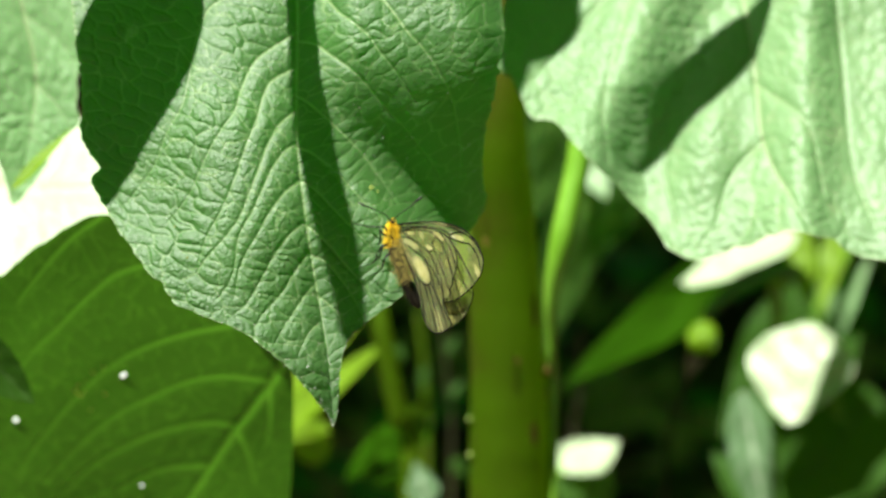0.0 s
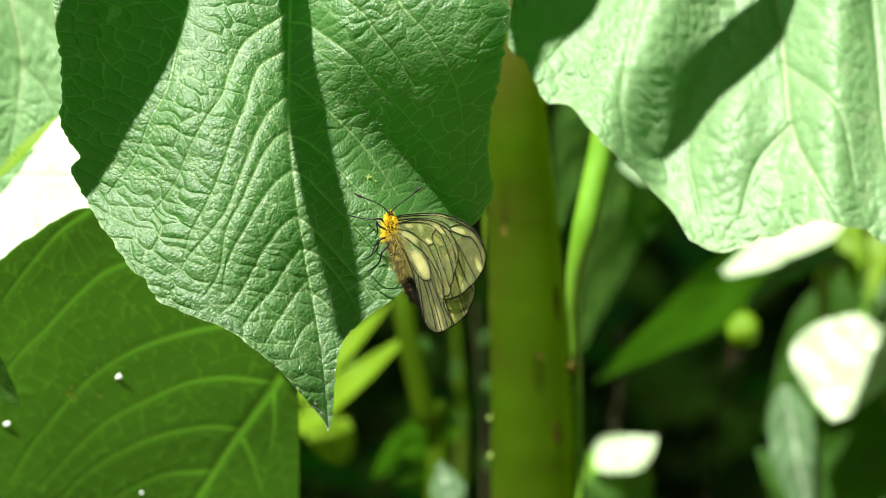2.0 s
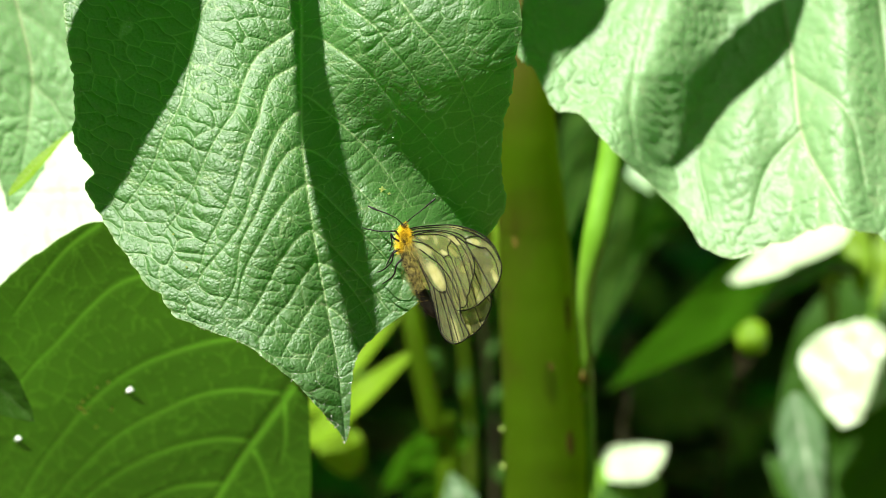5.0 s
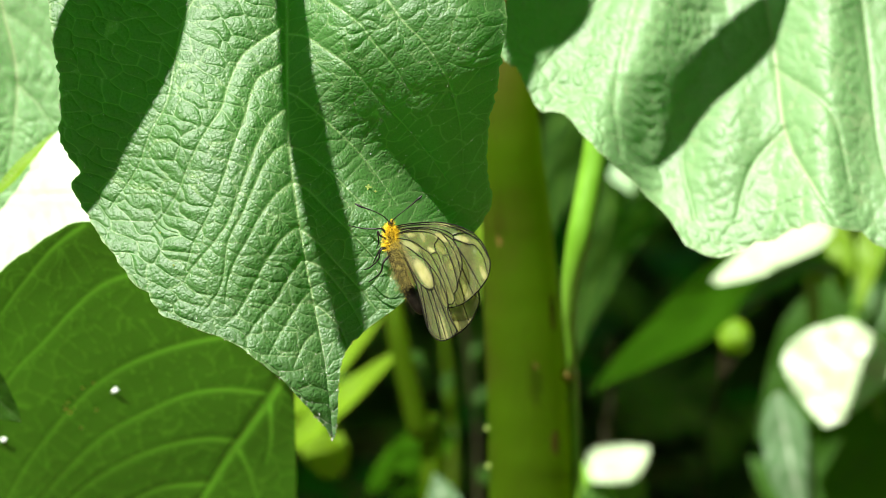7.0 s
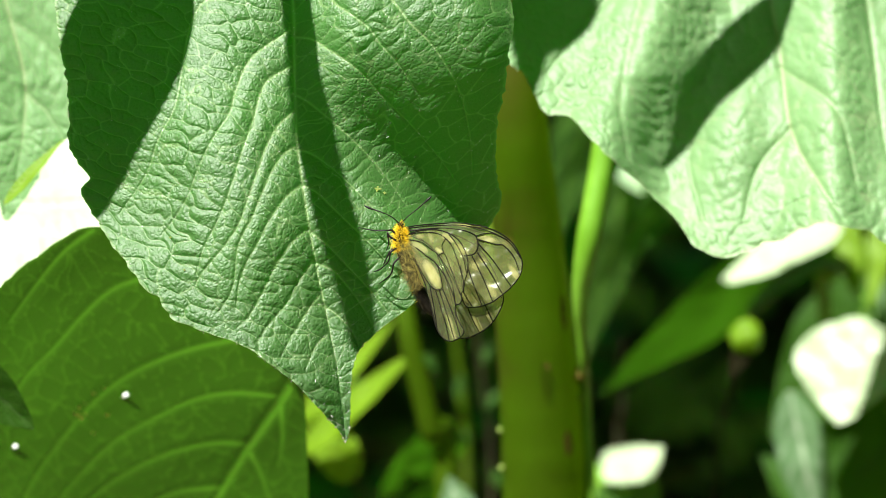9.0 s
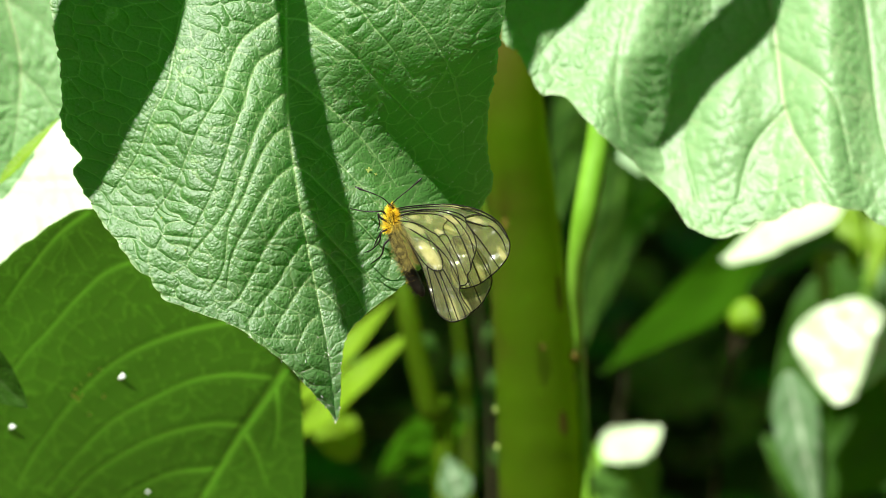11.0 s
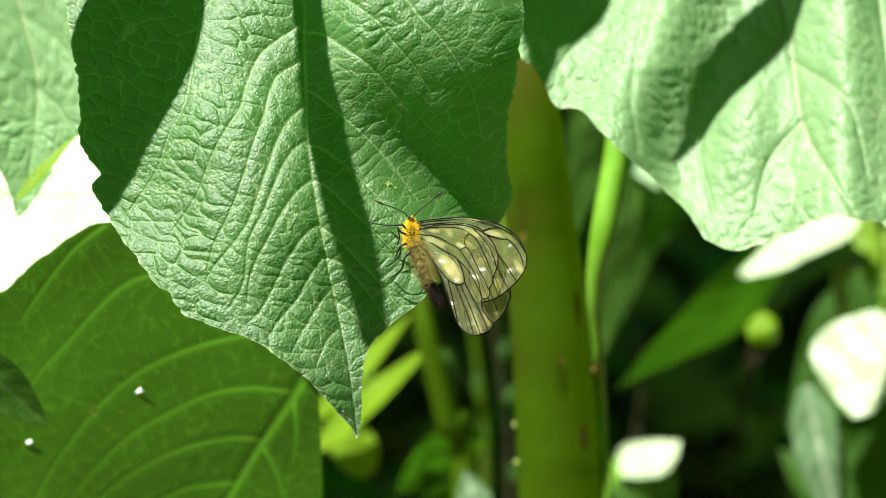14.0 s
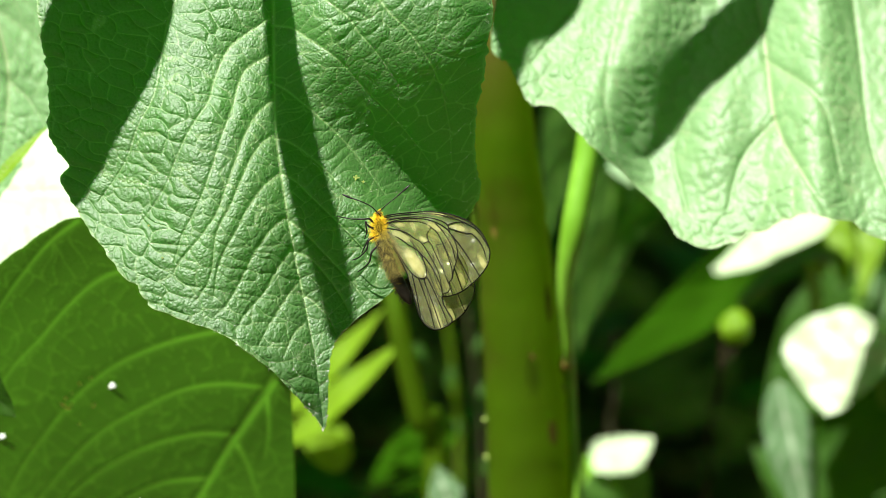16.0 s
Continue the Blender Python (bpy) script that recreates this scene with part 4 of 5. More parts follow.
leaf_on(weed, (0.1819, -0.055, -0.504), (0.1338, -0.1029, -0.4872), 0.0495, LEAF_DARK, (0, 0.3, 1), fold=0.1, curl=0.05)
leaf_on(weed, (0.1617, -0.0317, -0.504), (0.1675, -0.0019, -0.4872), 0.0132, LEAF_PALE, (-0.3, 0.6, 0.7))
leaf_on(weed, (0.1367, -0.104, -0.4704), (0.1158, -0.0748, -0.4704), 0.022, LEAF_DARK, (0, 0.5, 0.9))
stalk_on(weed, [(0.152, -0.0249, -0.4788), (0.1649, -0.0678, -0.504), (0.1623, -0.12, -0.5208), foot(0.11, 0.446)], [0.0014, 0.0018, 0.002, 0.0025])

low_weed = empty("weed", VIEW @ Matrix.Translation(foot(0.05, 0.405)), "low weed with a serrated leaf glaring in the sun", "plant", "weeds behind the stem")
leaf_on(low_weed, (0.0535, -0.0835, -0.4368), (0.0750, -0.0720, -0.4452), 0.0165, LEAF_GLARE, (-0.2, 0.85, 0.55), "serrated leaf glaring white in the sun", fold=0.1, curl=0.0, teeth=0.7, point=0.8)
leaf_on(low_weed, (0.0565, -0.0816, -0.4404), (0.0708, -0.1062, -0.4404), 0.0264, LEAF_UNDER, (-0.1, 0.2, 1))
stalk_on(low_weed, [(0.0535, -0.0835, -0.4368), (0.0507, -0.107, -0.4536), foot(0.05, 0.405)], [0.001, 0.0015, 0.002])

bud = empty("bud_stalk", VIEW @ Matrix.Translation(foot(0.085, 0.486)), "thin stalk with a bright green bud", "plant")
bm = bmesh.new()
bmesh.ops.create_icosphere(bm, subdivisions=3, radius=0.006)
for v in bm.verts:
    v.co *= 1 + 0.18 * noise.noise(v.co * 260)
bud_me = bpy.data.meshes.new("bud")
bm.to_mesh(bud_me)
bm.free()
bud_me.materials.append(LEAF_LIME)
put("bud", bud_me, bud, VIEW @ Matrix.Translation((0.1025, -0.0311, -0.3864)))
# Stalk and brown bract are darkened in colour to look shaded.
stalk_on(bud, [(0.1025, -0.0315, -0.3864), (0.0996, -0.0418, -0.4032), (0.0992, -0.0575, -0.4536), (0.0988, -0.0995, -0.5376), foot(0.085, 0.486)], [0.0012, 0.001, 0.0009, 0.0009, 0.001, 0.0015], TWIG_SHADED)
leaf_on(bud, (0.1021, -0.0344, -0.3864), (0.0958, -0.0457, -0.3864), 0.0066, TWIG_SHADED, (-0.3, 0.4, 1), "withered brown bract", fold=0.2, curl=0.1)

thin_plant = empty("thin_plant", VIEW @ Matrix.Translation(foot(-0.01, 0.405)), "thin bright green stalks with narrow leaves in front of dark soil", "plant")
stalk_on(thin_plant, [(-0.0184, -0.0116, -0.3696), (-0.0155, -0.0311, -0.3696), (-0.0087, -0.0628, -0.378), (-0.0038, -0.0888, -0.3864), foot(-0.01, 0.405)], [0.0028, 0.0036, 0.0038, 0.004, 0.004], STEM)
leaf_on(thin_plant, (-0.0560, -0.0600, -0.402), (-0.0200, -0.0225, -0.384), 0.011, LEAF_LIME, (-0.3, 0.5, 0.8), "bright green blade lit through", fold=0.2, curl=0.0)
leaf_on(thin_plant, (-0.0565, -0.0715, -0.396), (-0.0122, -0.0327, -0.372), 0.012, LEAF_LIME, (-0.3, 0.5, 0.8), "bright green blade lit through", fold=0.2, curl=0.0)
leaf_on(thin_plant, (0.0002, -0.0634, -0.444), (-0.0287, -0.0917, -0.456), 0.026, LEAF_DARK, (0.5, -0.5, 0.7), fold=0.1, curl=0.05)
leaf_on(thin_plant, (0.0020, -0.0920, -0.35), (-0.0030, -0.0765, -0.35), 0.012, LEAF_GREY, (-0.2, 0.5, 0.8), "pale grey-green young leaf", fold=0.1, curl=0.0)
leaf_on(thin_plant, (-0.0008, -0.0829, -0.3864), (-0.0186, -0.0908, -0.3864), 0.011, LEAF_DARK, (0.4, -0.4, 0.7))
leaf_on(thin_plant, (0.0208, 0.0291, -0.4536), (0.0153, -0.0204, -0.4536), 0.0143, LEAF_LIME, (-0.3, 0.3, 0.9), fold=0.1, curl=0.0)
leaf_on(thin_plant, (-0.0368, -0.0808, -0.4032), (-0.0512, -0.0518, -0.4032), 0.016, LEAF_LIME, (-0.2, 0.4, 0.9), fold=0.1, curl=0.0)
stalk_on(thin_plant, [(0.0077, -0.0253, -0.504), (0.0108, -0.055, -0.504), (0.013, -0.0976, -0.504), foot(0.01, 0.459)], [0.0007, 0.0008, 0.0009, 0.001], STALK_SHADED)
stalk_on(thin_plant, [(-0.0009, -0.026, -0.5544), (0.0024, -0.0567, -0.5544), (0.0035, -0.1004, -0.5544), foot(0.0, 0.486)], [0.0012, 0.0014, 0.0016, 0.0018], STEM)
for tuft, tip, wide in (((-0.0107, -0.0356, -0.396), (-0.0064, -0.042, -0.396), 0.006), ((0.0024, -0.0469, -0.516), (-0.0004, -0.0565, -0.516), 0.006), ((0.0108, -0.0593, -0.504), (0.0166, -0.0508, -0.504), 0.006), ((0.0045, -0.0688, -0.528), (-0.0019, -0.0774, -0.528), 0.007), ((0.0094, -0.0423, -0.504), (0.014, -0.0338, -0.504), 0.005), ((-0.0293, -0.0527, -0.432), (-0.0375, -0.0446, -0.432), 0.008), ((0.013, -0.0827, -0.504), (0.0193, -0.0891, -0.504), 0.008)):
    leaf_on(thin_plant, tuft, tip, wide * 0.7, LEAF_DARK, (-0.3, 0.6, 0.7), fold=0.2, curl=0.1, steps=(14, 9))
stalk_on(thin_plant, [(0.0653, -0.0345, -0.54), (0.0638, -0.0606, -0.54), (0.0625, -0.0996, -0.54), foot(0.06, 0.5)], [0.0014, 0.0018, 0.0018, 0.002], STALK_SHADED)


# ---- tall undergrowth added out of view farther back, to keep the soil in shade ----
def shrub(x, y, seed, sway=0.0):
    rng = random.Random(seed)
    root = Matrix.Translation((x, y, 0))
    plant = empty("shrub", root, "tall unseen shrub added to shade the soil", "shrub", "shrubs behind")
    put("stem", tube("stem", [(-sway, 0, -0.03), (-sway, 0, 0.3), (-sway * 0.5, 0.01, 0.62), (0, 0, 0.85), (0, 0, 1.05)], [0.009, 0.008, 0.006, 0.003], BARK, 10, 24), plant)
    leaf_me = small_leaf("leaf", 0.19, 0.13, LEAF, 0.15, 0.25, (14, 9))
    for k in range(22):
        h, a = 0.62 + 0.42 * k / 21, k * 2.4 + rng.uniform(-0.3, 0.3)
        ob = put("leaf", leaf_me, plant)
        ob.matrix_basis = Matrix.Translation((0, 0, h)) @ Matrix.Rotation(a, 4, "Z") @ Matrix.Translation((0, rng.uniform(0.02, 0.12), 0)) @ Matrix.Rotation(rng.uniform(-0.3, 0.25), 4, "X")


for k, (x, y, sway) in enumerate(((-0.55, 0.75, 0), (-0.33, 0.72, 0), (-0.05, 0.8, 0.3), (-0.62, 1.05, 0), (-0.36, 1.0, 0), (-0.1, 1.08, 0.3), (0.12, 0.98, -0.25), (-0.5, 1.35, 0), (-0.22, 1.38, 0.2), (0.05, 1.4, -0.35), (-0.4, 1.7, 0), (-0.1, 1.72, 0.35),
                                  (0.75, 0.3, 0), (0.62, 0.75, 0), (0.8, 1.2, 0), (0.55, 1.6, 0), (-0.95, 0.2, 0), (-1.0, 0.8, 0), (-1.1, -0.5, 0), (1.0, -0.4, 0), (0.2, 2.3, 0), (-0.5, 2.4, 0), (0.8, 2.2, 0))):
    shrub(x, y, k, sway)

# ---- unseen woodland added all round, to screen the sky and green the light ----
def tree(m, seed=3):
    rng = np.random.default_rng(seed)
    wood = empty("tree", m, "unseen leafy tree added to screen the sky", "tree", "trees round the clearing")
    put("trunk", tube("trunk", [(0, 0, -0.2), (0.05, 0, 1.5), (-0.05, 0.1, 3.5), (0, 0, 6.2)], [0.16, 0.13, 0.1, 0.04], BARK, 14, 30, 0.03), wood)
    for k in range(7):
        a, h = k * 2.4, 1.8 + 0.6 * k
        put("limb", tube("limb", [(0, 0, h), (0.7 * math.cos(a), 0.7 * math.sin(a), h + 0.5), (1.4 * math.cos(a), 1.4 * math.sin(a), h + 0.8)], [0.05, 0.03, 0.012], BARK, 8, 12), wood)
    clumps = rng.normal(0, 1, (90, 3))
    clumps = clumps / np.linalg.norm(clumps, axis=1)[:, None] * (0.45 + 0.55 * rng.random((90, 1))) * (1.7, 1.7, 2.9) + (0, 0, 4.2)
    verts, faces = [], []
    for c0 in clumps:
        for _ in range(75):
            p, way, side = c0 + rng.normal(0, 0.26, 3), rng.normal(0, 1, 3), rng.normal(0, 1, 3)
            way[2] -= 0.6
            way /= np.linalg.norm(way)
            side = np.cross(way, side)
            side /= np.linalg.norm(side)
            size, b = rng.uniform(0.1, 0.17), len(verts)
            verts += [p, p + way * size * 0.45 + side * size * 0.3, p + way * size, p + way * size * 0.45 - side * size * 0.3]
            faces.append((b, b + 1, b + 2, b + 3))
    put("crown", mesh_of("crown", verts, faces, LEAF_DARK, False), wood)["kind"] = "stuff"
    return wood


first_tree = tree(pose(4.4, 3.6, 0))
for x, y, turn, size in ((1.6, 4.6, 40, 1.1), (-1.6, 4.9, 90, 1.0), (-4.3, 3.4, 130, 1.1), (-5.0, 0.2, 170, 0.9), (5.2, 0.3, 200, 1.0), (4.6, -3.4, 240, 1.1), (1.7, -5.0, 290, 1.0), (-1.6, -5.4, 320, 0.85), (-4.6, -3.6, 20, 0.85), (0.9, 1.75, 60, 1.45), (2.7, -1.7, 80, 1.25), (2.6, 1.0, 110, 1.3), (0.6, -3.3, 150, 1.2), (-3.7, 1.7, 190, 1.3), (-1.2, 3.1, 230, 1.3)):
    copy_thing(first_tree, pose(x, y, 0, 0, 0, turn)).scale = (size, size, size)

# ---- the butterfly ----
perch = Vector((-0.0123, 0.0056, 0))
perch.z = float(main_shape(np.array([perch.x]), np.array([perch.y]))[0]) + 0.0086
PERCH = VIEW @ Matrix.Translation(perch)
butterfly = empty("butterfly", PERCH, "pale translucent butterfly with black veins and yellow furry thorax", "butterfly")


def in_mm(points):
    return [tuple(v / 1000 for v in p) for p in points]


LENGTH = 0.975


def wing(name, outline, patches, label, parent, seed):
    """A thin wing: outline, a middle to fan out from, patches of cream scales (x, y, size along, size across, turn, weight)."""
    edge = spline(in_mm(outline + outline[:1]), 200)[:-1] * (1, LENGTH)
    mid = edge.mean(0)
    rings = 44
    verts, faces = [], []
    n = len(edge)
    for r in range(rings + 1):
        q = (r / rings) ** 0.8
        for e in edge:
            verts.append((*(mid + (e - mid) * q), 0.0))
    for r in range(rings):
        for k in range(n):
            faces.append((r * n + k, r * n + (k + 1) % n, (r + 1) * n + (k + 1) % n, (r + 1) * n + k))
    v = np.array(verts)
    dust = 0.04 * waves(v[:, 0], v[:, 1], 0.005, seed)
    for px, py, a, b, turn, weight in patches:
        dx, dy = v[:, 0] * 1000 - px, v[:, 1] * 1000 - py
        ca, sa = math.cos(radians(turn)), math.sin(radians(turn))
        q = ((dx * ca + dy * sa) / a) ** 2 + ((-dx * sa + dy * ca) / b) ** 2
        dust += 0.7 * weight / (1 + np.exp(np.clip((q - 1) * 3.2, -50, 50)))
    v[:, 2] += 0.00022 * waves(v[:, 0], v[:, 1], 0.012, seed + 1) + 0.00006 * waves(v[:, 0], v[:, 1], 0.004, seed + 3)
    return put(name, mesh_of(name, v, faces, WING, marks={"scales": np.clip(dust, 0.0, 0.97)}), parent, None, label)


def wing_vein(parent, points, r0=0.00015, r1=0.00012, z=0.00014, steps=24):
    path = [(x, y * LENGTH, z) for x, y in in_mm(points)]
    put("vein", tube("vein", path, [r0, r1], VEIN, 6, steps), parent)


HIND = [(-0.68, -2.19), (2.17, -1.15), (6.97, -0.4), (12.3, -0.4), (16.74, -1.45), (20.29, -3.23), (22.6, -6.07), (23.67, -9.05), (23.49, -11.58), (22.42, -14.26), (21.89, -16.5), (21.0, -17.69), (21.18, -19.18), (20.29, -20.37), (18.69, -20.82), (18.87, -23.06), (20.29, -25.44), (21.71, -27.38), (21.18, -28.72), (19.23, -29.76), (16.21, -30.36), (13.36, -29.17), (11.41, -26.93), (10.34, -24.25), (9.28, -20.97), (8.21, -17.24), (6.43, -13.52), (3.59, -9.05), (1.1, -5.77)]
HIND_PATCH = [(5.4, -4.9, 3.0, 1.1, -24, 0.55), (9.9, -12.0, 4.3, 1.75, -50, 0.85), (16.2, -2.6, 2.3, 0.9, -22, 0.7), (12.6, -5.8, 1.3, 0.6, -25, 0.7), (5.2, -1.8, 1.6, 0.7, -8, 0.5), (9.4, -2.4, 1.8, 0.9, -50, 0.4), (21.0, -6.6, 1.6, 0.5, -55, 0.35), (16.8, -26.0, 4.0, 0.9, -66, 0.5), (17.1, -10.5, 2.0, 0.7, -55, 0.25), (4.0, -8.0, 4.5, 1.4, -52, 0.25)]
HIND_VEINS = (
    [(1.1, -3.83), (5.19, -5.77), (8.21, -7.56), (11.23, -9.2), (13.01, -12.18), (13.72, -15.9), (11.41, -16.5), (8.74, -15.01), (5.72, -11.43), (2.52, -6.81)],
    [(13.72, -16.05), (16.56, -20.97), (19.23, -26.18), (20.47, -29.31)],
    [(12.47, -16.35), (15.49, -23.2), (18.16, -30.06)],
    [(11.05, -16.5), (13.9, -23.2), (16.21, -30.21)],
    [(8.92, -15.16), (10.34, -20.97), (11.59, -27.08)],
    [(0.39, -2.79), (6.08, -3.68), (9.99, -5.77), (12.47, -7.26), (15.85, -12.03), (17.8, -15.75), (18.69, -20.52)],
    [(11.23, -9.2), (14.96, -12.92), (17.8, -17.69), (18.87, -20.82)],
    [(12.47, -7.26), (14.78, -6.81), (16.92, -10.54), (19.4, -15.01), (20.65, -17.84)],
    [(1.63, -1.3), (6.97, -1.0), (11.76, -1.3), (15.14, -2.64), (13.9, -4.58), (14.61, -6.81)],
    [(15.14, -2.64), (17.27, -4.28), (19.23, -7.56), (21.71, -13.52), (21.89, -16.5)],
    [(16.74, -1.74), (18.87, -3.68), (21.71, -7.56), (23.14, -12.03)],
)
FORE = [(-0.6, 0.3), (2.4, 0.89), (7.65, 1.34), (13.66, 1.49), (18.16, 0.89), (22.06, -0.15), (25.66, -1.94), (28.37, -4.47), (30.17, -7.9), (30.62, -10.13), (29.87, -13.11), (27.62, -16.1), (25.21, -18.18), (22.51, -20.12), (19.66, -21.16), (17.41, -21.46), (15.46, -21.01), (13.96, -17.59), (11.86, -12.82), (8.4, -7.15), (3.9, -2.68), (-0.45, -0.6)]
FORE_PATCH = [(18.0, 0.35, 4.5, 0.35, -8, 0.7), (14.5, -5.5, 2.2, 0.8, -40, 0.55), (21.4, -2.9, 2.4, 0.8, -15, 0.55), (18.2, -10.1, 1.3, 1.1, -40, 0.4), (20.1, -8.6, 1.0, 0.7, -40, 0.35), (22.4, -16.4, 2.2, 0.9, -62, 0.4), (18.2, -18.3, 1.5, 0.9, -50, 0.3), (15.6, -18.3, 1.5, 0.8, -70, 0.35), (28.6, -12.2, 2.4, 0.8, -58, 0.5), (26.4, -4.5, 1.2, 0.6, -45, 0.2)]
FORE_VEINS = (
    [(-0.6, 0.0), (5.4, 0.75), (13.66, 0.89), (18.91, 0.0), (22.96, -1.34), (26.86, -3.28)],
    [(0.45, -0.6), (7.65, 0.15), (12.91, -0.15), (16.66, -1.04), (18.61, -2.38), (18.91, -5.07), (17.86, -7.0), (15.16, -7.45)],
    [(18.31, -2.24), (20.86, -1.49), (23.86, -1.79), (27.46, -4.17), (30.32, -8.35)],
    [(18.61, -2.98), (23.56, -4.47), (25.66, -4.77), (28.37, -7.9), (30.02, -12.67)],
    [(19.06, -4.17), (22.96, -8.94), (27.62, -15.95)],
    [(18.76, -6.56), (22.06, -11.92), (25.21, -17.88)],
    [(17.26, -7.3), (19.96, -13.11), (22.66, -19.97)],
    [(15.16, -7.6), (17.41, -14.61), (19.81, -21.01)],
    [(14.26, -10.13), (14.86, -16.84), (17.26, -21.31)],
)
FAR_HIND = [(-0.45, -0.6), (4.67, 0.0), (12.19, -1.49), (18.97, -5.37), (23.03, -11.62), (24.99, -16.84), (25.44, -19.82), (24.24, -22.95), (22.43, -25.78), (19.72, -28.02), (15.96, -29.66), (12.95, -29.51), (10.69, -27.12), (8.88, -22.06), (6.17, -14.61), (2.26, -6.56)]
FAR_HIND_VEINS = (
    [(0.15, -1.19), (7.68, -5.66), (13.7, -14.61), (16.71, -23.55), (19.12, -28.46)],
    [(10.69, -7.15), (18.21, -16.1), (22.58, -25.48)],
    [(7.68, -5.66), (11.44, -17.59), (13.7, -29.51)],
    [(13.7, -5.66), (21.23, -14.61), (25.14, -19.08)],
)


def wing_with_veins(name, outline, patches, veins, label, seed):
    ob = wing(name, outline, patches, label, butterfly, seed)
    for path in veins:
        wing_vein(ob, path)
    wing_vein(ob, outline + outline[:1], 0.00016, 0.00016, 0.00014, 160)
    return ob


CLEAR = "clear wing with black veins and cream patches"
NEAR_HIND = wing_with_veins("hindwing", HIND, HIND_PATCH, HIND_VEINS, CLEAR, 3)
NEAR_FORE = wing_with_veins("forewing", FORE, FORE_PATCH, FORE_VEINS, CLEAR, 5)
FAR_FORE = wing_with_veins("forewing", FORE, FORE_PATCH, FORE_VEINS, CLEAR, 5)
FAR_HIND_WING = wing_with_veins("hindwing", FAR_HIND, [(22.0, -24.0, 3.0, 0.8, -60, 0.3), (18.6, -25.5, 3.0, 0.7, -62, 0.6)], FAR_HIND_VEINS, CLEAR, 7)


def lump(name, stations, material, parent, n=36, sides=20, rough=0.0):
    """A soft body along stations of (x, y, z, radius), in millimetres."""
    path, rad = [tuple(v / 1000 for v in s[:3]) for s in stations], [s[3] / 1000 for s in stations]
    return put(name, tube(name, path, list(np.interp(np.linspace(0, 1, 20), np.linspace(0, 1, len(rad)), rad)), material, sides, n, rough, 2), parent)


def fur(name, stations, count, length, material, seed, parent, lean=(0.2, -0.6, 0.3)):
    """Fine tapered hairs standing off a body."""
    rng = random.Random(seed)
    verts, faces = [], []
    path = spline([s[:3] for s in stations], 60)
    rad = np.interp(np.linspace(0, 1, 60), np.linspace(0, 1, len(stations)), [s[3] for s in stations])
    for _ in range(count):
        i = rng.randrange(1, 59)
        way = Vector(path[i + 1] - path[i - 1]).normalized()
        out = Vector((rng.gauss(0, 1), rng.gauss(0, 1), rng.gauss(0.3, 1)))
        out = (out - way * out.dot(way)).normalized()
        root = Vector(path[i]) + out * rad[i] * 0.9
        grow = (out + Vector(lean) * rng.uniform(0.4, 1.4) + Vector((rng.gauss(0, 0.25), rng.gauss(0, 0.25), rng.gauss(0, 0.25)))).normalized()
        size = length * rng.uniform(0.5, 1.3)
        side = grow.orthogonal().normalized() * 0.019
        third = grow.cross(side)
        bend = Vector(lean) * size * 0.25
        b = len(verts)
        for q, w in ((0, 1.0), (0.55, 0.75), (1, 0.1)):
            at = root + grow * size * q + bend * q * q
            verts += [(at + side * w) / 1000, (at - side * 0.5 * w + third * 0.87 * w) / 1000, (at - side * 0.5 * w - third * 0.87 * w) / 1000]
        for k in (0, 3):
            for j in range(3):
                faces.append((b + k + j, b + k + (j + 1) % 3, b + k + 3 + (j + 1) % 3, b + k + 3 + j))
    ob = put(name, mesh_of(name, verts, faces, material), parent)
    ob["kind"] = "stuff"
    return ob


THORAX = [(-1.0, 0.85, 0, 0.3), (-1.35, -0.85, 0, 1.4), (-1.3, -3.4, 0, 1.8), (-0.5, -7.05, 0, 1.8), (0.9, -11.0, 0, 1.6), (2.3, -14.1, 0, 1.3)]
ABDOMEN = [(*(1.69, -13.25, -0.4), 1.2), (*(3.10, -16.07, -0.6), 1.6), (*(4.51, -18.89, -0.8), 1.7), (*(5.92, -21.43, -1.0), 1.3), (*(6.77, -22.95, -1.0), 0.4)]
thorax = lump("thorax", THORAX, DARK_HAIR, butterfly)
fur("yellow_fur", THORAX[:3] + [(-0.9, -5.6, 0, 1.7)], 3200, 1.5, YELLOW, 4, thorax, (-0.1, -0.2, 0.2))
fur("tan_fur", [(-0.6, -3.5, 1.0, 1.3), (0.9, -7.5, 1.4, 1.6), (2.4, -11.0, 1.4, 1.5), (3.8, -14.5, 1.0, 1.1)], 2200, 2.2, TAN, 6, thorax, (0.35, -0.7, 0.25))
fur("tan_fur", [(-1.6, -4.2, 0.2, 1.0), (-0.6, -8.0, 0.3, 1.3), (0.8, -12.0, 0.2, 1.3), (2.4, -15.5, 0, 1.2)], 650, 1.7, TAN, 16, thorax, (-0.35, -0.7, 0.1))
abdomen = lump("abdomen", ABDOMEN, BLACK, butterfly)
fur("dark_fur", THORAX[3:5] + ABDOMEN[:4], 1700, 1.3, DARK_HAIR, 7, abdomen, (0.1, -0.8, 0.1))
fur("pale_fur", ABDOMEN[:3], 150, 0.8, YELLOW, 9, abdomen, (-1.0, -0.5, -0.5))
head = lump("head", [(*(-0.73, 0.17, 0.2), 0.5), (*(-1.30, 0.85, 0.2), 0.85), (*(-1.75, 1.41, 0.2), 0.75), (*(-1.97, 1.86, 0.2), 0.2)], BLACK, butterfly)
fur("head_fur", [(*(-0.96, 0.39, 0.2), 0.7), (*(-1.97, 1.69, 0.2), 0.7)], 220, 0.8, YELLOW, 5, head, (-0.1, 0.3, 0.1))
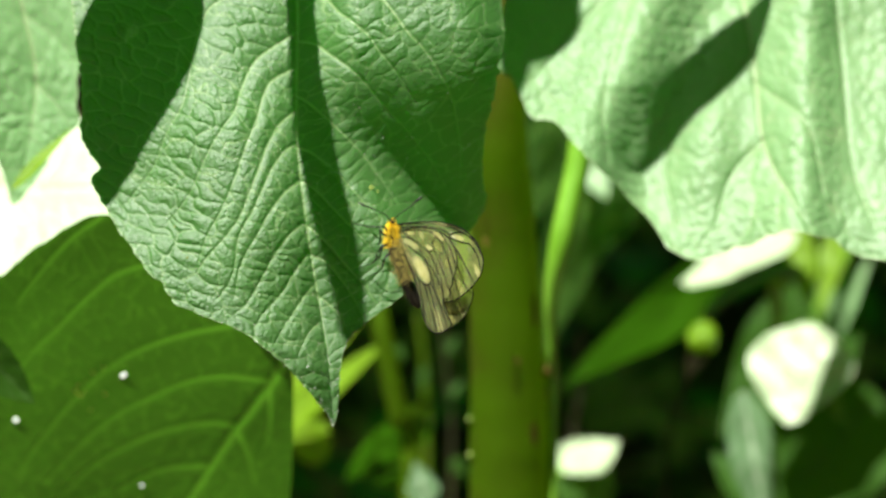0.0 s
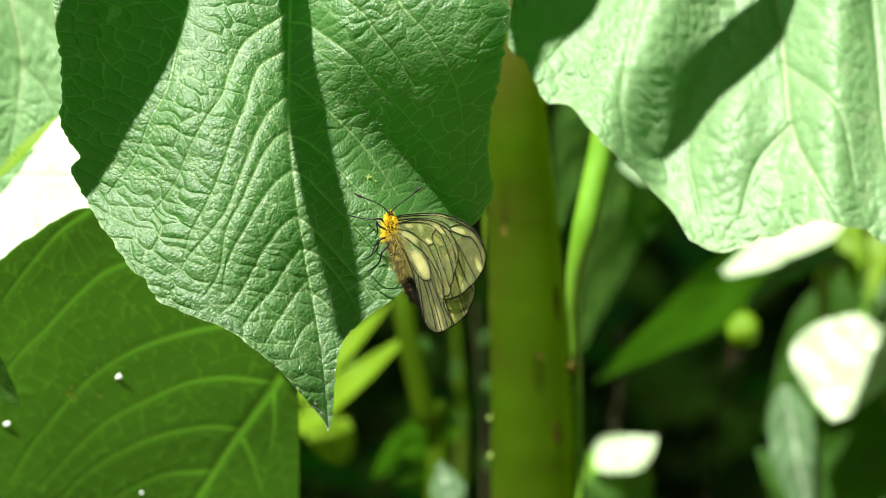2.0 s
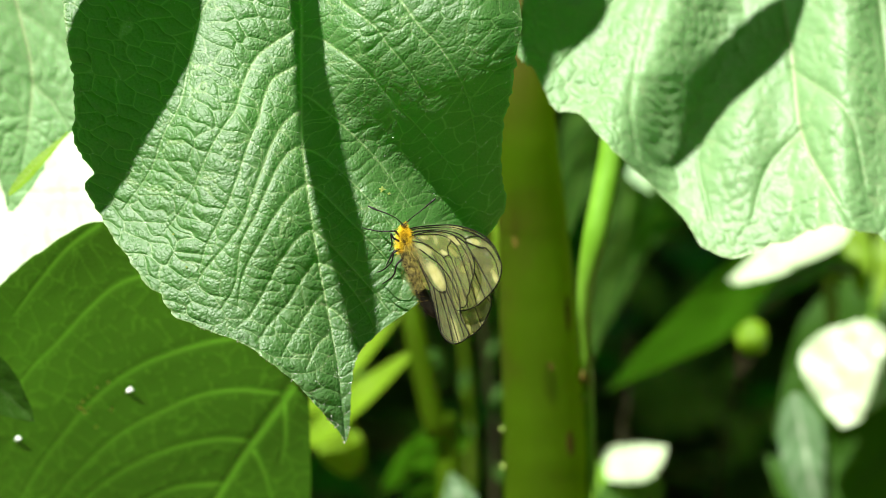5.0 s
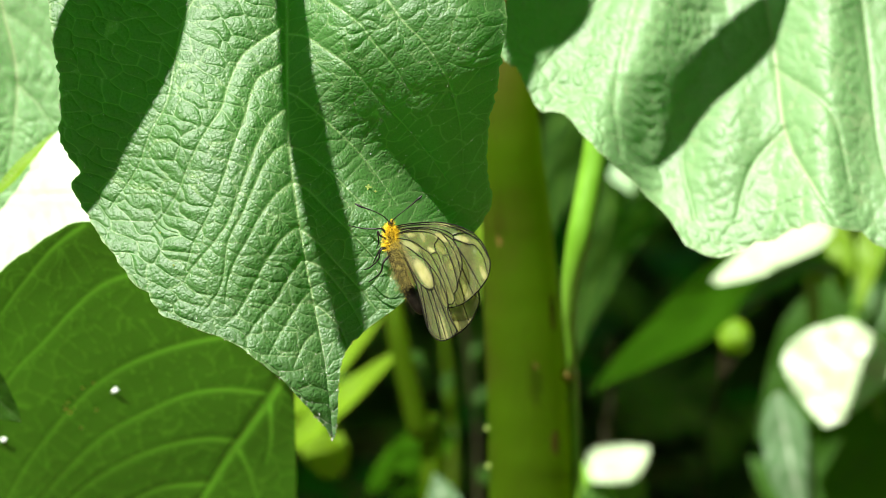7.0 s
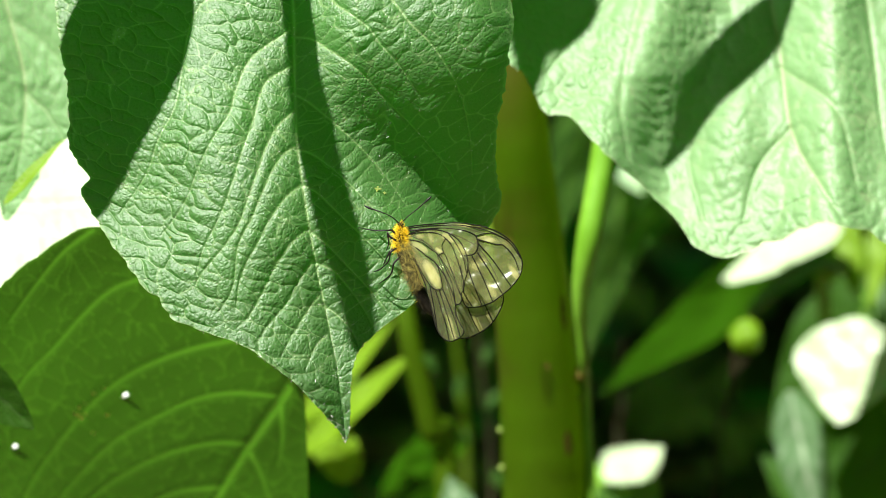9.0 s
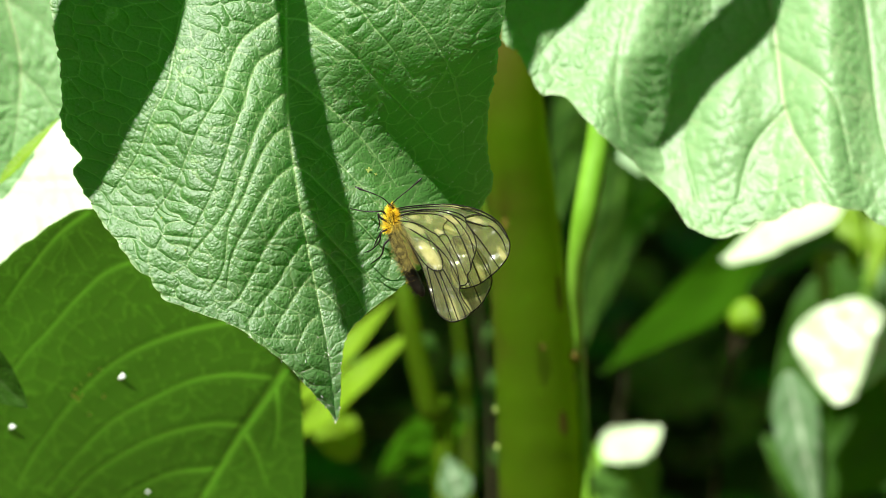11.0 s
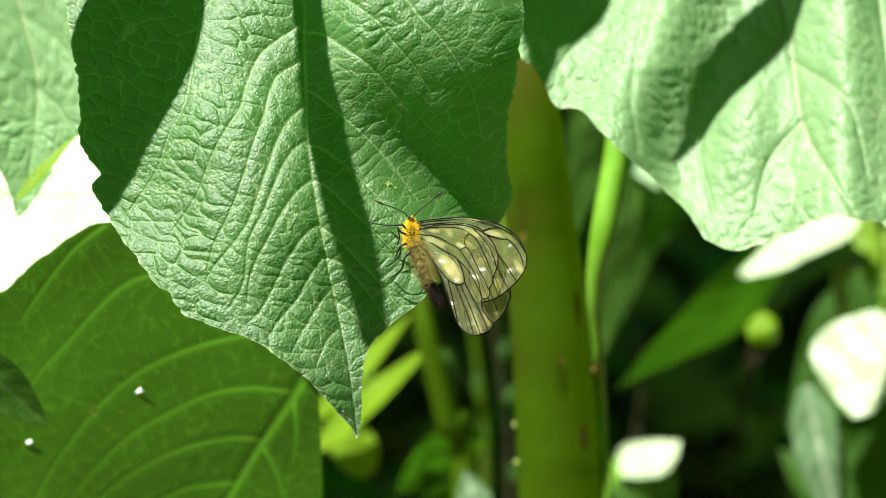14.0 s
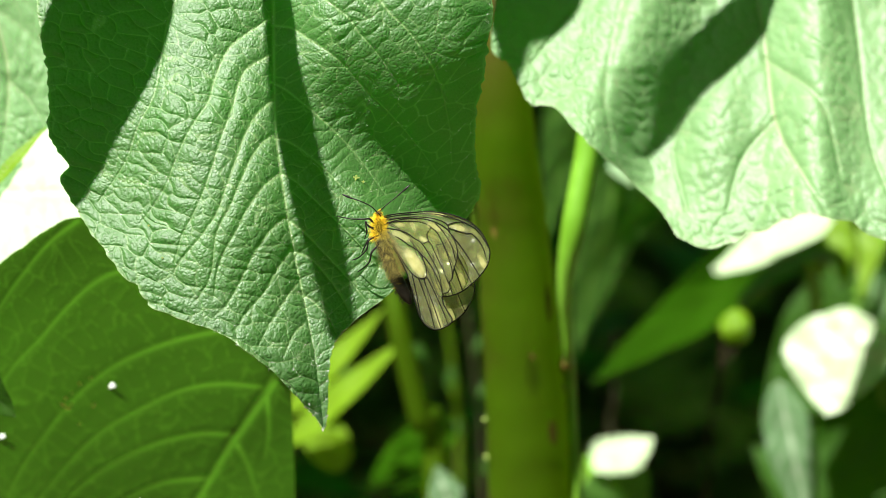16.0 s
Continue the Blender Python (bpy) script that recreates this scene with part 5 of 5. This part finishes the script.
for ez in (0.95, -0.6):
    lump("eye", [(*(-1.41, 1.07, ez), 0.05), (*(-1.64, 1.24, ez), 0.4), (*(-1.92, 1.47, ez), 0.05)], BLACK, head)
for path in ([(-1.86, 1.52, 0.6), (-3.67, 3.21, 1.5), (-6.49, 4.57, 1.8), (-9.02, 5.47, 1.6), (-11.00, 6.37, 1.2)], [(-1.30, 1.64, 0.2), (0.56, 3.38, 0.8), (3.38, 5.58, 1.2), (5.36, 7.28, 1.4), (6.77, 8.52, 1.4)]):
    put("antenna", tube("antenna", in_mm(path), [0.00017, 0.00014, 0.00014, 0.00014, 0.00018, 0.00032, 0.00016], BLACK, 8, 40, 0.05), butterfly)
for path in ([(-2.82, -1.41, 1.2), (-3.78, -0.28, 1.6), (-5.36, -0.28, 2.2), (-8.74, -0.17, 1.2), (-12.58, 0.62, -1.8)], [(-2.82, -2.82, 1.4), (-4.34, -1.97, 2.0), (-4.96, -0.96, 2.2), (-4.68, -3.67, 1.0), (-5.36, -5.47, -2.0)],
             [(-2.54, -5.08, 1.6), (-4.12, -5.92, 2.4), (-4.79, -8.29, 1.8), (-6.77, -10.32, 0.4), (-8.63, -11.11, -2.2)], [(-1.97, -7.61, 1.6), (-3.38, -9.02, 2.4), (-4.12, -11.67, 1.4), (-5.81, -13.25, 0.0), (-7.33, -14.27, -2.4)],
             [(-2.26, -4.51, -1.4), (-4.12, -5.47, -1.8), (-5.36, -7.61, -2.2), (-6.20, -9.31, -2.8)]):
    put("leg", tube("leg", in_mm(path), [0.0003, 0.00027, 0.00022, 0.00018, 0.00012], BLACK, 8, 40, 0.06), butterfly)


# ---- what moves ----
def motions():
    """The wings open at about half time and settle again; two leaves sway."""
    fore = [(0.0, 38.5), (3.0, 38.5), (4.0, 38), (6.5, 37), (7.5, 36), (8.2, 36), (8.4, 31), (8.5, 26), (8.6, 16), (8.7, 7), (9.2, 4), (10.8, 7), (11.0, 13), (11.5, 21), (12.0, 22), (12.5, 19), (13.5, 22), (14.5, 17), (15.0, 19), (15.5, 21.5), (16.0, 24.5)]
    hind = [(0.0, 45), (4.0, 44), (7.0, 43), (8.2, 43), (8.5, 45), (8.7, 49), (9.3, 42), (10.8, 27), (11.5, 32), (12.0, 33), (13.5, 32), (14.5, 20), (15.0, 26), (15.5, 31), (16.0, 35)]
    for ob, depth, part_way, turns in ((NEAR_HIND, 0.0008, 1.0, hind), (NEAR_FORE, 0.0, 1.0, fore), (FAR_FORE, -0.0006, 1.0, fore), (FAR_HIND_WING, -0.0012, 0.85, fore)):
        walk(ob, [(t, pose(0, 0, depth, 0, -a * part_way, 0)) for t, a in turns])
    for leaf, sway in ((right_leaf, SWAY_RIGHT), (under_leaf, SWAY_UNDER)):
        rest = leaf.matrix_basis.copy()
        walk(leaf, [(t, Matrix.Translation((x / 1000, y / 1000, 0)) @ rest) for t, x, y in sway])


SWAY_RIGHT = [(0.0, 0.54, 0.34), (0.5, 1.4, -0.2), (1.0, 1.25, 0.0), (1.5, 0.0, 1.0), (2.0, 0.4, 0.3), (3.0, 0.8, 0.2), (4.0, 0.1, 0.9), (6.5, 0.3, 0.75), (7.5, -0.4, -0.2), (8.5, -0.55, -0.55), (11.0, -0.1, -0.1), (12.0, -0.55, 0.6), (13.0, -0.7, 0.3), (13.5, -0.85, -0.6), (14.0, -0.85, -0.2), (14.5, -0.5, -0.9), (15.0, 0.1, -0.75), (15.5, 0.5, -1.1), (16.0, 0.25, -0.8)]
SWAY_UNDER = [(0.0, 0.4, 0.0), (1.0, 0.1, 0.2), (1.5, 0.8, 0.15), (2.0, 0.95, -0.55), (3.0, 0.8, -0.2), (4.0, 0.1, 0.2), (6.5, 0.05, -0.2), (7.5, -0.4, 0.4), (8.5, -0.7, 0.5), (11.0, -0.1, -0.25), (12.5, -0.1, -0.15), (13.0, -1.1, 0.45), (13.5, -0.2, -0.1), (14.0, -0.6, 0.4), (14.5, -0.95, 0.95), (15.0, 0.4, -0.3), (15.5, 0.75, -0.9), (16.0, 0.45, -0.35)]
motions()
